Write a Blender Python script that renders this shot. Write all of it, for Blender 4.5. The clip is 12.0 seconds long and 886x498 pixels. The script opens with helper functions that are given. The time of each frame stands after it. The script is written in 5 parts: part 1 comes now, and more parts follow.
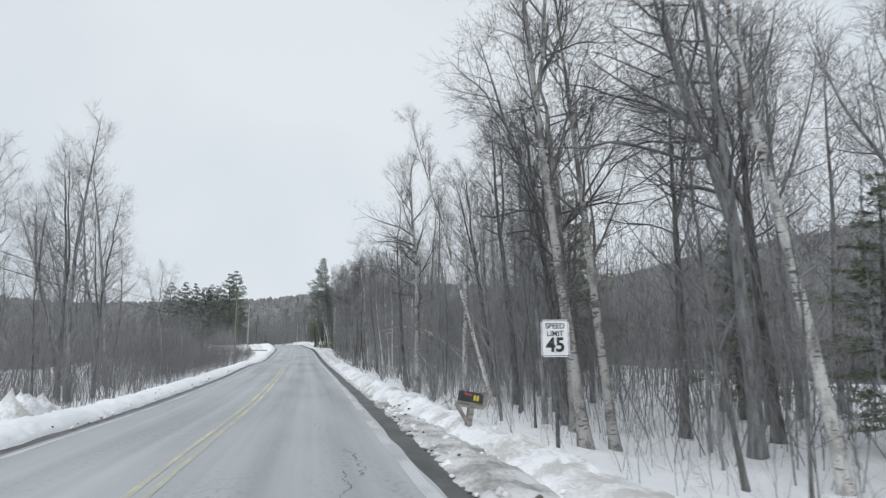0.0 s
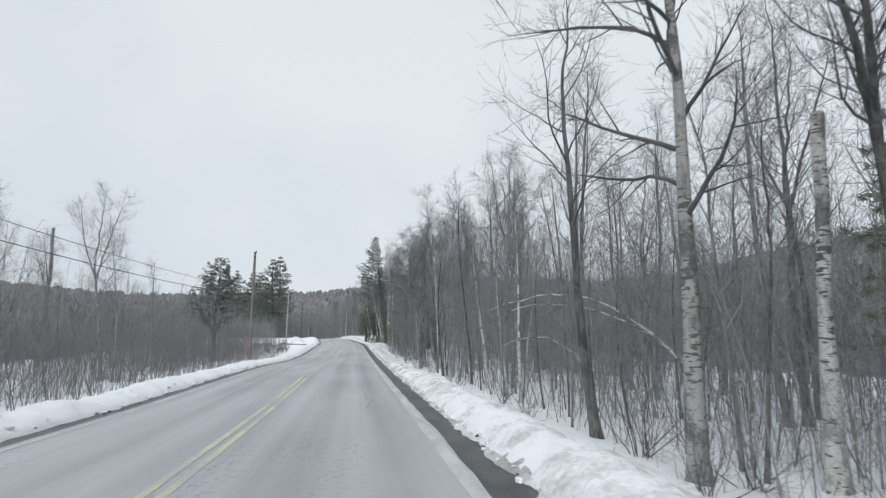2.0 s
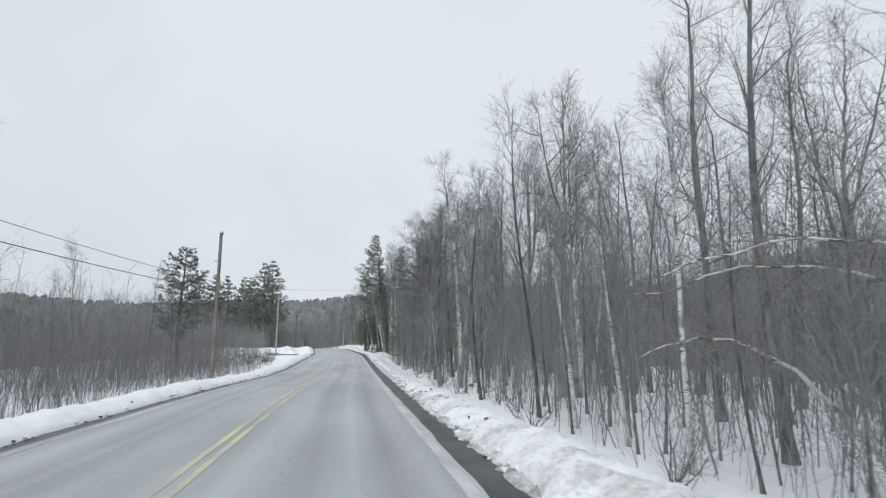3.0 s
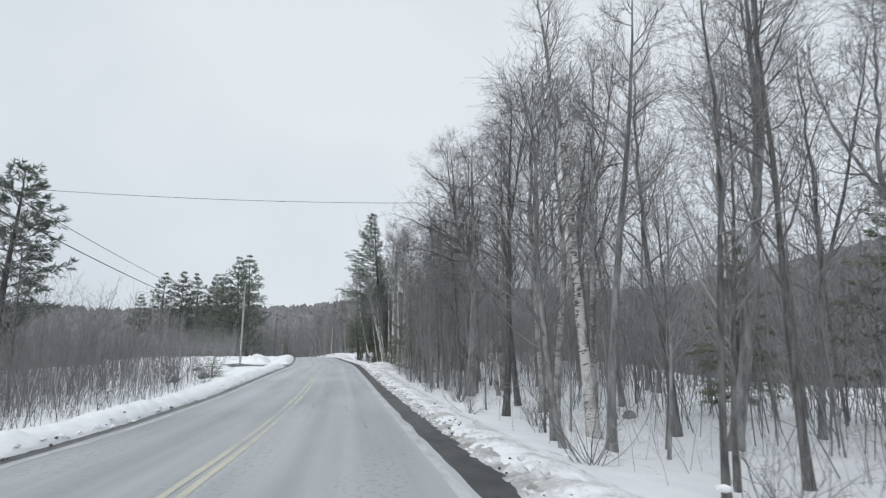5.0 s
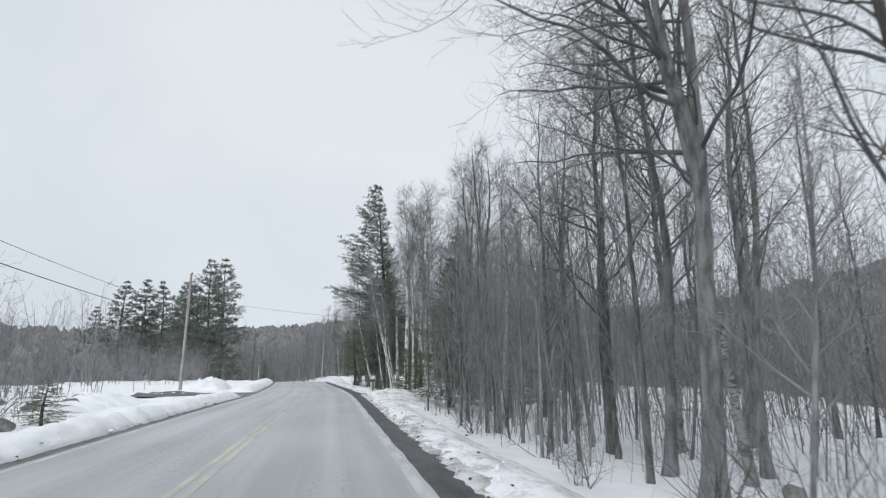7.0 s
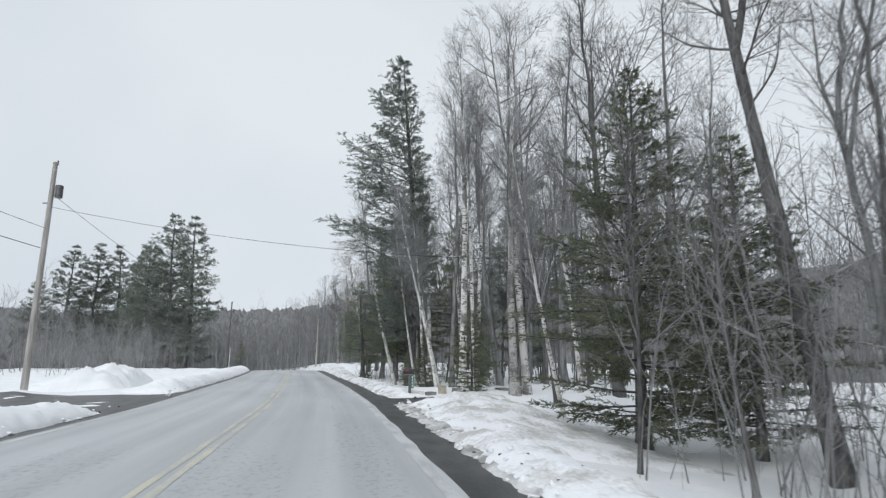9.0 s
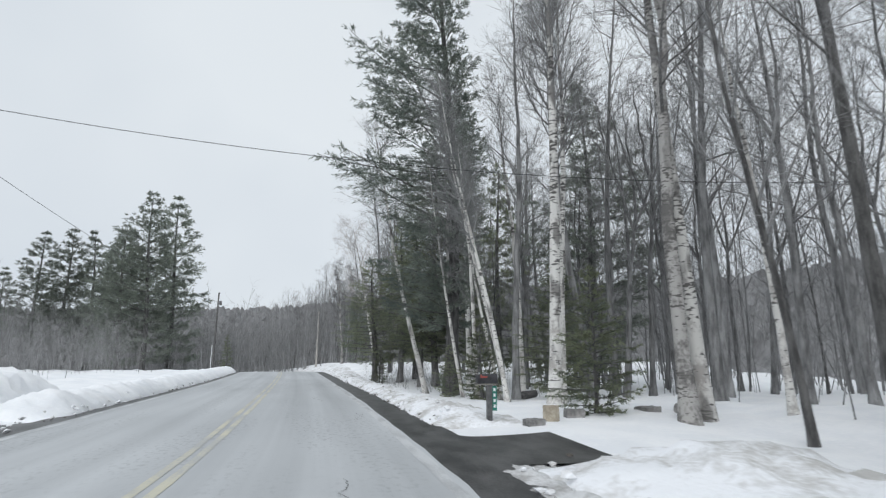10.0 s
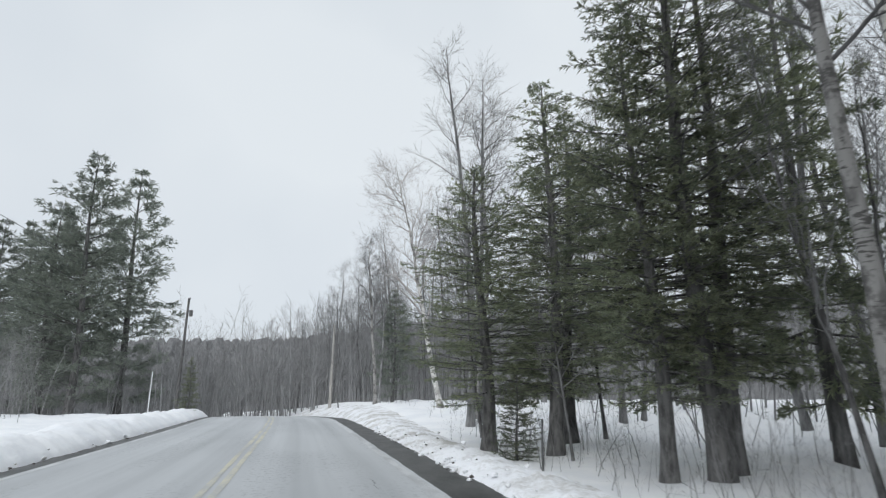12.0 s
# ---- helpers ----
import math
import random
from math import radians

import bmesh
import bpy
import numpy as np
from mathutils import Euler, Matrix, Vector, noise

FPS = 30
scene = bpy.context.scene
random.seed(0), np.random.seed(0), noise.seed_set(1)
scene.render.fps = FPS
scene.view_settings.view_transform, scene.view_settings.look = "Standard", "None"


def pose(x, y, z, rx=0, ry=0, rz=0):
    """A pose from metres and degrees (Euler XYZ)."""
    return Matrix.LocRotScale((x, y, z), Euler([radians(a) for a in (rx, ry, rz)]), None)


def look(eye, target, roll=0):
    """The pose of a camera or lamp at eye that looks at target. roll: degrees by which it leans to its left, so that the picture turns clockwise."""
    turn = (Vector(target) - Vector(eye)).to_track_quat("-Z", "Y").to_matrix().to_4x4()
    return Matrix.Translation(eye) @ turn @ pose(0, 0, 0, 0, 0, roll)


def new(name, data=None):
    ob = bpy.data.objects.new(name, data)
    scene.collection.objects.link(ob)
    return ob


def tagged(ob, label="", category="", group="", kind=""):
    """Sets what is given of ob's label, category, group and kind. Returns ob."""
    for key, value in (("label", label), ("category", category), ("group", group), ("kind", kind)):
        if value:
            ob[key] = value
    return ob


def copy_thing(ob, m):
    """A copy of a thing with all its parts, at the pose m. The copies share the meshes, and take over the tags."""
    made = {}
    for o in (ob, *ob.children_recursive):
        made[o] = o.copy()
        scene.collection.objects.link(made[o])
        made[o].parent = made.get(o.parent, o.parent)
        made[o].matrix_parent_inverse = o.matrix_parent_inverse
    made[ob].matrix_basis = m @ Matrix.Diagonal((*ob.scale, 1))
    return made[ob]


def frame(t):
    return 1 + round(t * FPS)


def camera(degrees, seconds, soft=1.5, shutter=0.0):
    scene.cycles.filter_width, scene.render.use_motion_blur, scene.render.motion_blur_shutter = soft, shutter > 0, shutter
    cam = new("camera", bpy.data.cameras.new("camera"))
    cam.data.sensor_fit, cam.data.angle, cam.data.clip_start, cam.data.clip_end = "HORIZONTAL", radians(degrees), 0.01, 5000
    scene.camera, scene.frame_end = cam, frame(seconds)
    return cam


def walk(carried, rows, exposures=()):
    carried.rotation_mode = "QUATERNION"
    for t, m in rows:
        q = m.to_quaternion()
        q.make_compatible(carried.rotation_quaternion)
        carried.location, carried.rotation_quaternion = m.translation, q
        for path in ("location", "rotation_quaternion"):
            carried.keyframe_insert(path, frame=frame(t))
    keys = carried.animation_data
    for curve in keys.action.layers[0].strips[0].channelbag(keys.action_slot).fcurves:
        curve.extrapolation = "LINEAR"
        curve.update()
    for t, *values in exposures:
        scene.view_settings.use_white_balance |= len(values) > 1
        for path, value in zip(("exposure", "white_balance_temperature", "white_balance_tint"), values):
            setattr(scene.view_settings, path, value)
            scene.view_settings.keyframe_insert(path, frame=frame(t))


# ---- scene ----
cam = camera(74.1, 12.0, soft=1.2, shutter=0.12)
PATH = [
    (0, (-0.17, 0.00, 3.18), (2.065, 9.647, 4.577), -0.24),
    (0.5, (0.01, 7.39, 2.84), (1.972, 17.103, 4.210), 0.09),
    (1, (0.15, 13.80, 2.62), (1.867, 23.560, 3.936), -0.24),
    (1.5, (0.20, 20.01, 2.45), (1.714, 29.806, 3.767), 0.09),
    (2, (0.21, 26.35, 2.26), (1.624, 36.156, 3.613), 0.52),
    (2.5, (0.21, 32.83, 2.07), (1.616, 42.627, 3.498), 0.23),
    (4.5, (0.00, 58.71, 1.65), (1.588, 68.444, 3.287), 0.41),
    (5, (0.03, 64.93, 1.43), (1.633, 74.656, 3.078), 0.09),
    (5.5, (0.13, 71.19, 1.18), (1.762, 80.901, 2.892), 0.06),
    (6, (0.22, 77.49, 0.97), (1.855, 87.185, 2.802), 0.10),
    (6.5, (0.25, 84.09, 0.89), (1.912, 93.756, 2.843), -0.02),
    (7, (0.25, 90.77, 0.97), (1.919, 100.414, 3.007), -0.02),
    (9, (-0.07, 117.96, 0.74), (1.654, 127.637, 2.577), 0.21),
    (9.5, (-0.06, 124.71, 0.62), (1.659, 134.403, 2.395), -0.13),
    (10, (-0.28, 131.22, 0.64), (1.424, 140.901, 2.465), -0.02),
    (10.5, (-0.84, 137.95, 0.79), (0.863, 147.615, 2.730), 0.27),
    (11, (-1.19, 144.45, 0.70), (0.483, 154.093, 2.738), -0.28),
    (11.5, (-1.61, 151.11, 0.63), (0.013, 160.742, 2.752), -1.04),
    (12, (-2.03, 158.31, 0.61), (-0.446, 167.885, 3.020), -0.05),
]
walk(cam, [(t, look(eye, target, roll)) for t, eye, target, roll in PATH])

# ---- light ----
world = bpy.data.worlds.new("overcast_world")
world.use_nodes = True
scene.world = world
wn, wl = world.node_tree.nodes, world.node_tree.links
wn.clear()
sky = wn.new("ShaderNodeTexSky")
sky.sky_type = "NISHITA"
sky.sun_disc = False
sky.sun_elevation, sky.sun_rotation = radians(34), radians(200)
grey = wn.new("ShaderNodeHueSaturation")
grey.inputs["Saturation"].default_value = 0.25
grey.inputs["Value"].default_value = 1.0
cloud = wn.new("ShaderNodeTexNoise")
cloud.inputs["Scale"].default_value = 1.7
cloud.inputs["Detail"].default_value = 3.5
cloud.inputs["Roughness"].default_value = 0.45
ramp = wn.new("ShaderNodeValToRGB")
ramp.color_ramp.elements[0].position, ramp.color_ramp.elements[0].color = 0.32, (6.15, 6.8, 7.55, 1)
ramp.color_ramp.elements[1].position, ramp.color_ramp.elements[1].color = 0.64, (7.85, 8.4, 8.88, 1)
cover = wn.new("ShaderNodeMix")
cover.data_type = "RGBA"
cover.inputs[0].default_value = 0.93
back = wn.new("ShaderNodeBackground")
back.inputs["Strength"].default_value = 0.1
wout = wn.new("ShaderNodeOutputWorld")
wl.new(sky.outputs[0], grey.inputs["Color"])
wl.new(cloud.outputs["Fac"], ramp.inputs[0])
wl.new(grey.outputs[0], cover.inputs[6])
wl.new(ramp.outputs[0], cover.inputs[7])
wl.new(cover.outputs[2], back.inputs["Color"])
wl.new(back.outputs[0], wout.inputs["Surface"])
sun = new("sun", bpy.data.lights.new("sun", "SUN"))
sun.data.energy, sun.data.angle, sun.data.color = 1.3, radians(40), (0.97, 0.98, 1.0)
sun.matrix_world = look((-30, -60, 60), (0, 0, 0))
scene.view_settings.exposure = 0.0

# ---- materials ----


def material(name, low, high, scale=4.0, rough=0.9, bump=0.3, fine=40.0, spread=(0.35, 0.65), stretch=(1, 1, 1), metal=0.0, vary=0.0, dist=0.02):
    """A surface whose colour wanders between two tones at two sizes, with fine relief."""
    m = bpy.data.materials.new(name)
    m.use_nodes = True
    n, l = m.node_tree.nodes, m.node_tree.links
    b = n["Principled BSDF"]
    b.inputs["Roughness"].default_value, b.inputs["Metallic"].default_value = rough, metal
    co = n.new("ShaderNodeTexCoord")
    mp = n.new("ShaderNodeMapping")
    mp.inputs["Scale"].default_value = stretch
    l.new(co.outputs["Object"], mp.inputs[0])
    big, small = n.new("ShaderNodeTexNoise"), n.new("ShaderNodeTexNoise")
    big.inputs["Scale"].default_value, big.inputs["Detail"].default_value = scale, 5
    small.inputs["Scale"].default_value, small.inputs["Detail"].default_value = fine, 3
    for t in (big, small):
        l.new(mp.outputs[0], t.inputs["Vector"])
    add = n.new("ShaderNodeMath")
    add.operation = "MULTIPLY_ADD"
    add.inputs[1].default_value, add.inputs[2].default_value = 0.4, -0.2
    l.new(small.outputs["Fac"], add.inputs[0])
    both = n.new("ShaderNodeMath")
    l.new(big.outputs["Fac"], both.inputs[0])
    l.new(add.outputs[0], both.inputs[1])
    r = n.new("ShaderNodeValToRGB")
    r.color_ramp.elements[0].position, r.color_ramp.elements[1].position = spread
    r.color_ramp.elements[0].color, r.color_ramp.elements[1].color = (*low, 1), (*high, 1)
    l.new(both.outputs[0], r.inputs[0])
    colour = r.outputs[0]
    if vary:
        info, hs, ma = n.new("ShaderNodeObjectInfo"), n.new("ShaderNodeHueSaturation"), n.new("ShaderNodeMath")
        ma.operation = "MULTIPLY_ADD"
        ma.inputs[1].default_value, ma.inputs[2].default_value = 2 * vary, 1 - vary
        l.new(info.outputs["Random"], ma.inputs[0])
        l.new(ma.outputs[0], hs.inputs["Value"])
        l.new(colour, hs.inputs["Color"])
        colour = hs.outputs[0]
    l.new(colour, b.inputs["Base Color"])
    if bump:
        bp = n.new("ShaderNodeBump")
        bp.inputs["Strength"].default_value, bp.inputs["Distance"].default_value = bump, dist
        l.new(both.outputs[0], bp.inputs["Height"])
        l.new(bp.outputs[0], b.inputs["Normal"])
    return m


def birch_bark(name, white, grey_tone, marks=0.60):
    """White paper bark with dark cross dashes and dark blotches."""
    m = material(name, grey_tone, white, scale=1.6, rough=0.8, bump=0.2, fine=14, spread=(0.36, 0.5), vary=0.12)
    n, l = m.node_tree.nodes, m.node_tree.links
    b = n["Principled BSDF"]
    under = b.inputs["Base Color"].links[0].from_socket
    co, mp, t, r, mix = (n.new(k) for k in ("ShaderNodeTexCoord", "ShaderNodeMapping", "ShaderNodeTexNoise", "ShaderNodeValToRGB", "ShaderNodeMix"))
    mp.inputs["Scale"].default_value = (4.0, 4.0, 16.0)
    t.inputs["Scale"].default_value, t.inputs["Detail"].default_value = 1.3, 2
    r.color_ramp.elements[0].position, r.color_ramp.elements[1].position = marks, marks + 0.05
    r.color_ramp.elements[0].color, r.color_ramp.elements[1].color = (0, 0, 0, 1), (1, 1, 1, 1)
    mix.data_type = "RGBA"
    l.new(co.outputs["Object"], mp.inputs[0])
    l.new(mp.outputs[0], t.inputs["Vector"])
    big, sw = n.new("ShaderNodeTexNoise"), n.new("ShaderNodeMath")
    big.inputs["Scale"].default_value, big.inputs["Detail"].default_value = 0.9, 2
    sw.operation = "MULTIPLY_ADD"
    sw.inputs[1].default_value = 0.8
    l.new(co.outputs["Object"], big.inputs["Vector"])
    l.new(big.outputs["Fac"], sw.inputs[0])
    shift = n.new("ShaderNodeMath")
    shift.operation = "SUBTRACT"
    shift.inputs[1].default_value = 0.38
    l.new(t.outputs["Fac"], shift.inputs[0])
    l.new(shift.outputs[0], sw.inputs[2])
    l.new(sw.outputs[0], r.inputs[0])
    l.new(r.outputs[0], mix.inputs[0])
    l.new(under, mix.inputs[6])
    mix.inputs[7].default_value = (0.11, 0.105, 0.10, 1)
    scab, sr, over, mp2 = n.new("ShaderNodeTexNoise"), n.new("ShaderNodeValToRGB"), n.new("ShaderNodeMix"), n.new("ShaderNodeMapping")
    mp2.inputs["Scale"].default_value = (1.6, 1.6, 0.7)
    scab.inputs["Scale"].default_value, scab.inputs["Detail"].default_value = 1.1, 4
    sr.color_ramp.elements[0].position, sr.color_ramp.elements[1].position = marks - 0.07, marks
    sr.color_ramp.elements[0].color, sr.color_ramp.elements[1].color = (0, 0, 0, 1), (0.8, 0.8, 0.8, 1)
    over.data_type = "RGBA"
    over.inputs[7].default_value = (0.13, 0.125, 0.12, 1)
    l.new(co.outputs["Object"], mp2.inputs[0])
    l.new(mp2.outputs[0], scab.inputs["Vector"])
    l.new(scab.outputs["Fac"], sr.inputs[0])
    l.new(sr.outputs[0], over.inputs[0])
    l.new(mix.outputs[2], over.inputs[6])
    l.new(over.outputs[2], b.inputs["Base Color"])
    return m


SNOW = material("snow", (0.86, 0.875, 0.895), (0.95, 0.955, 0.96), scale=0.8, rough=0.7, bump=0.5, fine=9, dist=0.05)
SLUSH = material("brown_slush", (0.30, 0.29, 0.275), (0.70, 0.70, 0.70), scale=1.6, rough=0.6, bump=0.9, fine=14, spread=(0.34, 0.62), dist=0.05)
SNOW_DIRTY = material("ploughed_snow", (0.55, 0.54, 0.52), (0.90, 0.91, 0.93), scale=1.1, rough=0.75, bump=0.9, fine=11, spread=(0.33, 0.55), dist=0.06)


def salted_asphalt(name):
    """Dry asphalt dusted with salt: paler strips where tyres run, streaks along the road, speckled patches."""
    m = bpy.data.materials.new(name)
    m.use_nodes = True
    n, l = m.node_tree.nodes, m.node_tree.links
    b = n["Principled BSDF"]
    b.inputs["Roughness"].default_value = 0.8
    off, run, vec = n.new("ShaderNodeAttribute"), n.new("ShaderNodeAttribute"), n.new("ShaderNodeCombineXYZ")
    off.attribute_name, run.attribute_name = "off", "run"
    l.new(off.outputs["Fac"], vec.inputs[0])
    l.new(run.outputs["Fac"], vec.inputs[1])

    def grains(scale, stretch, detail):
        mp, t = n.new("ShaderNodeMapping"), n.new("ShaderNodeTexNoise")
        mp.inputs["Scale"].default_value = stretch
        t.inputs["Scale"].default_value, t.inputs["Detail"].default_value = scale, detail
        l.new(vec.outputs[0], mp.inputs[0])
        l.new(mp.outputs[0], t.inputs["Vector"])
        return t.outputs["Fac"]

    def mixed(fac, a, c):
        mix = n.new("ShaderNodeMix")
        mix.data_type = "RGBA"
        for v, k in ((fac, 0), (a, 6), (c, 7)):
            if isinstance(v, tuple):
                mix.inputs[k].default_value = v
            elif isinstance(v, float):
                mix.inputs[k].default_value = v
            else:
                l.new(v, mix.inputs[k])
        return mix.outputs[2]

    def ramp_of(fac, stops):
        r = n.new("ShaderNodeValToRGB")
        e = r.color_ramp.elements
        while len(e) < len(stops):
            e.new(0.5)
        for k, (at, v) in enumerate(stops):
            e[k].position, e[k].color = at, (v, v, v, 1)
        l.new(fac, r.inputs[0])
        return r.outputs[0]

    across = n.new("ShaderNodeMapRange")
    across.inputs[1].default_value, across.inputs[2].default_value = -6.4, 1.6
    l.new(off.outputs["Fac"], across.inputs[0])
    tracks = ramp_of(across.outputs[0], [(0.0, 0.55), (0.12, 0.25), (0.24, 0.75), (0.34, 0.2), (0.44, 0.65), (0.54, 0.35), (0.63, 0.7), (0.71, 0.15), (0.80, 0.8), (0.87, 0.1), (0.93, 0.45), (0.98, 0.95)])
    streak = ramp_of(grains(1.0, (2.2, 0.03, 1), 5), [(0.32, 0.0), (0.66, 1.0)])
    patch = ramp_of(grains(0.35, (1.0, 0.25, 1), 4), [(0.38, 0.0), (0.62, 1.0)])
    speck = ramp_of(grains(11.0, (1.0, 0.6, 1), 5), [(0.52, 0.0), (0.68, 1.0)])
    spread = ramp_of(grains(0.9, (1.0, 0.12, 1), 3), [(0.46, 0.0), (0.60, 1.0)])
    tone = mixed(0.38, tracks, streak)
    tone = mixed(0.25, tone, patch)
    colour = mixed(tone, (0.27, 0.283, 0.292, 1), (0.56, 0.575, 0.585, 1))
    # the whole road blends paler from 75 to 135 m along, up to 0.16
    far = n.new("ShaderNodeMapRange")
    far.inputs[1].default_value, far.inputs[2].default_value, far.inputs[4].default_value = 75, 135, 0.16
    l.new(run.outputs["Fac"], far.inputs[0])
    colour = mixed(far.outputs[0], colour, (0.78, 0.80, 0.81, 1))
    dots = n.new("ShaderNodeMath")
    dots.operation = "MULTIPLY"
    l.new(speck, dots.inputs[0])
    l.new(spread, dots.inputs[1])
    half = n.new("ShaderNodeMath")
    half.operation = "MULTIPLY"
    half.inputs[1].default_value = 0.34
    l.new(dots.outputs[0], half.inputs[0])
    colour = mixed(half.outputs[0], colour, (0.14, 0.145, 0.15, 1))
    l.new(colour, b.inputs["Base Color"])
    bp = n.new("ShaderNodeBump")
    bp.inputs["Strength"].default_value, bp.inputs["Distance"].default_value = 0.25, 0.006
    l.new(grains(70.0, (1, 1, 1), 2), bp.inputs["Height"])
    l.new(bp.outputs[0], b.inputs["Normal"])
    return m


ASPHALT = salted_asphalt("salt_dusted_asphalt")
WET = material("wet_shoulder", (0.035, 0.036, 0.036), (0.10, 0.10, 0.098), scale=2.2, rough=0.45, bump=0.5, fine=30, stretch=(1, 0.4, 1), dist=0.02)
YELLOW = material("worn_yellow_paint", (0.44, 0.44, 0.40), (0.64, 0.60, 0.38), scale=1.2, rough=0.7, bump=0.1, fine=22, spread=(0.40, 0.62), stretch=(1, 0.5, 1))
YELLOW_OLD = material("faded_yellow_paint", (0.44, 0.445, 0.43), (0.59, 0.565, 0.45), scale=1.2, rough=0.7, bump=0.1, fine=22, spread=(0.40, 0.62), stretch=(1, 0.5, 1))
WHITE = material("worn_white_paint", (0.43, 0.44, 0.445), (0.60, 0.61, 0.615), scale=2.5, rough=0.7, bump=0.1, fine=50, spread=(0.36, 0.6), stretch=(1, 0.3, 1))
CRACK = material("open_crack", (0.08, 0.08, 0.08), (0.22, 0.22, 0.22), scale=5, rough=0.9, bump=0)
BARK = material("grey_bark", (0.115, 0.115, 0.115), (0.30, 0.30, 0.298), scale=1.5, rough=0.95, bump=0.8, fine=22, stretch=(4, 4, 1), vary=0.3, dist=0.03)
BARK_DARK = material("dark_bark", (0.062, 0.061, 0.060), (0.17, 0.167, 0.163), scale=2, rough=0.95, bump=0.9, fine=20, stretch=(4, 4, 1), vary=0.2, dist=0.04)
TWIG = material("grey_twigs", (0.175, 0.175, 0.176), (0.31, 0.309, 0.308), scale=1.0, rough=0.95, bump=0, vary=0.2)
TWIG_DARK = material("dark_branches", (0.085, 0.084, 0.084), (0.18, 0.178, 0.176), scale=1.0, rough=0.95, bump=0, vary=0.2)
TWIG_PALE = material("pale_twigs", (0.15, 0.135, 0.125), (0.25, 0.235, 0.22), scale=1.0, rough=0.95, bump=0, vary=0.2)
TWIG_FAIR = material("fair_birch_twigs", (0.30, 0.28, 0.27), (0.46, 0.435, 0.42), scale=1.0, rough=0.95, bump=0, vary=0.15)
BRUSH = material("winter_brush", (0.115, 0.113, 0.114), (0.235, 0.231, 0.23), scale=0.35, rough=1.0, bump=0, fine=3)
FARWOOD = material("far_bare_woods", (0.13, 0.13, 0.132), (0.33, 0.33, 0.332), scale=0.9, rough=1.0, bump=0, fine=3.0, spread=(0.25, 0.8), stretch=(1, 1, 0.10))
BIRCH = birch_bark("birch_bark", (0.66, 0.65, 0.62), (0.40, 0.38, 0.36))
BIRCH_GREY = birch_bark("aspen_bark", (0.35, 0.34, 0.325), (0.13, 0.125, 0.12), 0.60)
NEEDLE = material("pine_needles", (0.12, 0.145, 0.13), (0.235, 0.265, 0.225), scale=1.2, rough=0.7, bump=0, fine=6, vary=0.25)
NEEDLE_OLIVE = material("hemlock_needles", (0.145, 0.17, 0.12), (0.285, 0.31, 0.20), scale=0.9, rough=0.7, bump=0, fine=6, vary=0.25)


def let_light_through(m, share):
    """Thin needles pass part of the light on."""
    n, l = m.node_tree.nodes, m.node_tree.links
    b = n["Principled BSDF"]
    tr, mix = n.new("ShaderNodeBsdfTranslucent"), n.new("ShaderNodeMixShader")
    l.new(b.inputs["Base Color"].links[0].from_socket, tr.inputs["Color"])
    mix.inputs[0].default_value = share
    l.new(b.outputs[0], mix.inputs[1])
    l.new(tr.outputs[0], mix.inputs[2])
    l.new(mix.outputs[0], n["Material Output"].inputs["Surface"])


# pine_b and pine_c: paler foliage, plus distance haze painted into its colour
NEEDLE_PALE_HAZY = material("pale_hazy_pine_needles", (0.17, 0.195, 0.17), (0.30, 0.33, 0.275), scale=1.2, rough=0.7, bump=0, fine=6, vary=0.2)
let_light_through(NEEDLE, 0.5)
let_light_through(NEEDLE_PALE_HAZY, 0.5)
let_light_through(NEEDLE_OLIVE, 0.65)
POLE = material("weathered_pole_wood", (0.30, 0.285, 0.265), (0.50, 0.48, 0.45), scale=2, rough=0.9, bump=0.4, fine=30, stretch=(5, 5, 0.4), vary=0.15)
POLE_BROWN = material("brown_pole_wood", (0.13, 0.118, 0.098), (0.27, 0.25, 0.215), scale=2, rough=0.9, bump=0.4, fine=30, stretch=(5, 5, 0.4))
WIRE = material("black_cable", (0.03, 0.03, 0.032), (0.05, 0.05, 0.05), rough=0.6, bump=0)
STEEL = material("galvanised_steel", (0.10, 0.10, 0.10), (0.20, 0.20, 0.20), scale=6, rough=0.5, bump=0.1, metal=0.6)
SIGN_WHITE = material("white_sign_sheet", (0.74, 0.75, 0.76), (0.82, 0.83, 0.84), scale=3, rough=0.45, bump=0)
SIGN_BLACK = material("black_sign_print", (0.018, 0.018, 0.02), (0.03, 0.03, 0.03), rough=0.5, bump=0)
SIGN_GREEN = material("green_sign_sheet", (0.02, 0.16, 0.12), (0.03, 0.21, 0.16), scale=3, rough=0.4, bump=0)
BOX_BLACK = material("black_box_paint", (0.022, 0.022, 0.026), (0.05, 0.05, 0.055), scale=5, rough=0.45, bump=0.1)
FLAG_RED = material("faded_red_plastic", (0.35, 0.06, 0.05), (0.45, 0.10, 0.08), scale=8, rough=0.5, bump=0)
MARK_YELLOW = material("yellow_sticker", (0.62, 0.52, 0.04), (0.72, 0.60, 0.07), scale=8, rough=0.5, bump=0)
OLD_WOOD = material("old_grey_timber", (0.16, 0.15, 0.135), (0.32, 0.30, 0.27), scale=3, rough=0.9, bump=0.5, fine=30, stretch=(1, 6, 6))
CUT_WOOD = material("cut_log_wood", (0.30, 0.26, 0.20), (0.50, 0.45, 0.36), scale=4, rough=0.9, bump=0.4, fine=25)
STONE = material("grey_boulder", (0.12, 0.12, 0.115), (0.33, 0.32, 0.31), scale=2.2, rough=0.9, bump=0.8, fine=15, dist=0.04)
EARTH = material("trodden_earth", (0.05, 0.045, 0.04), (0.14, 0.125, 0.11), scale=2, rough=0.95, bump=0.6)

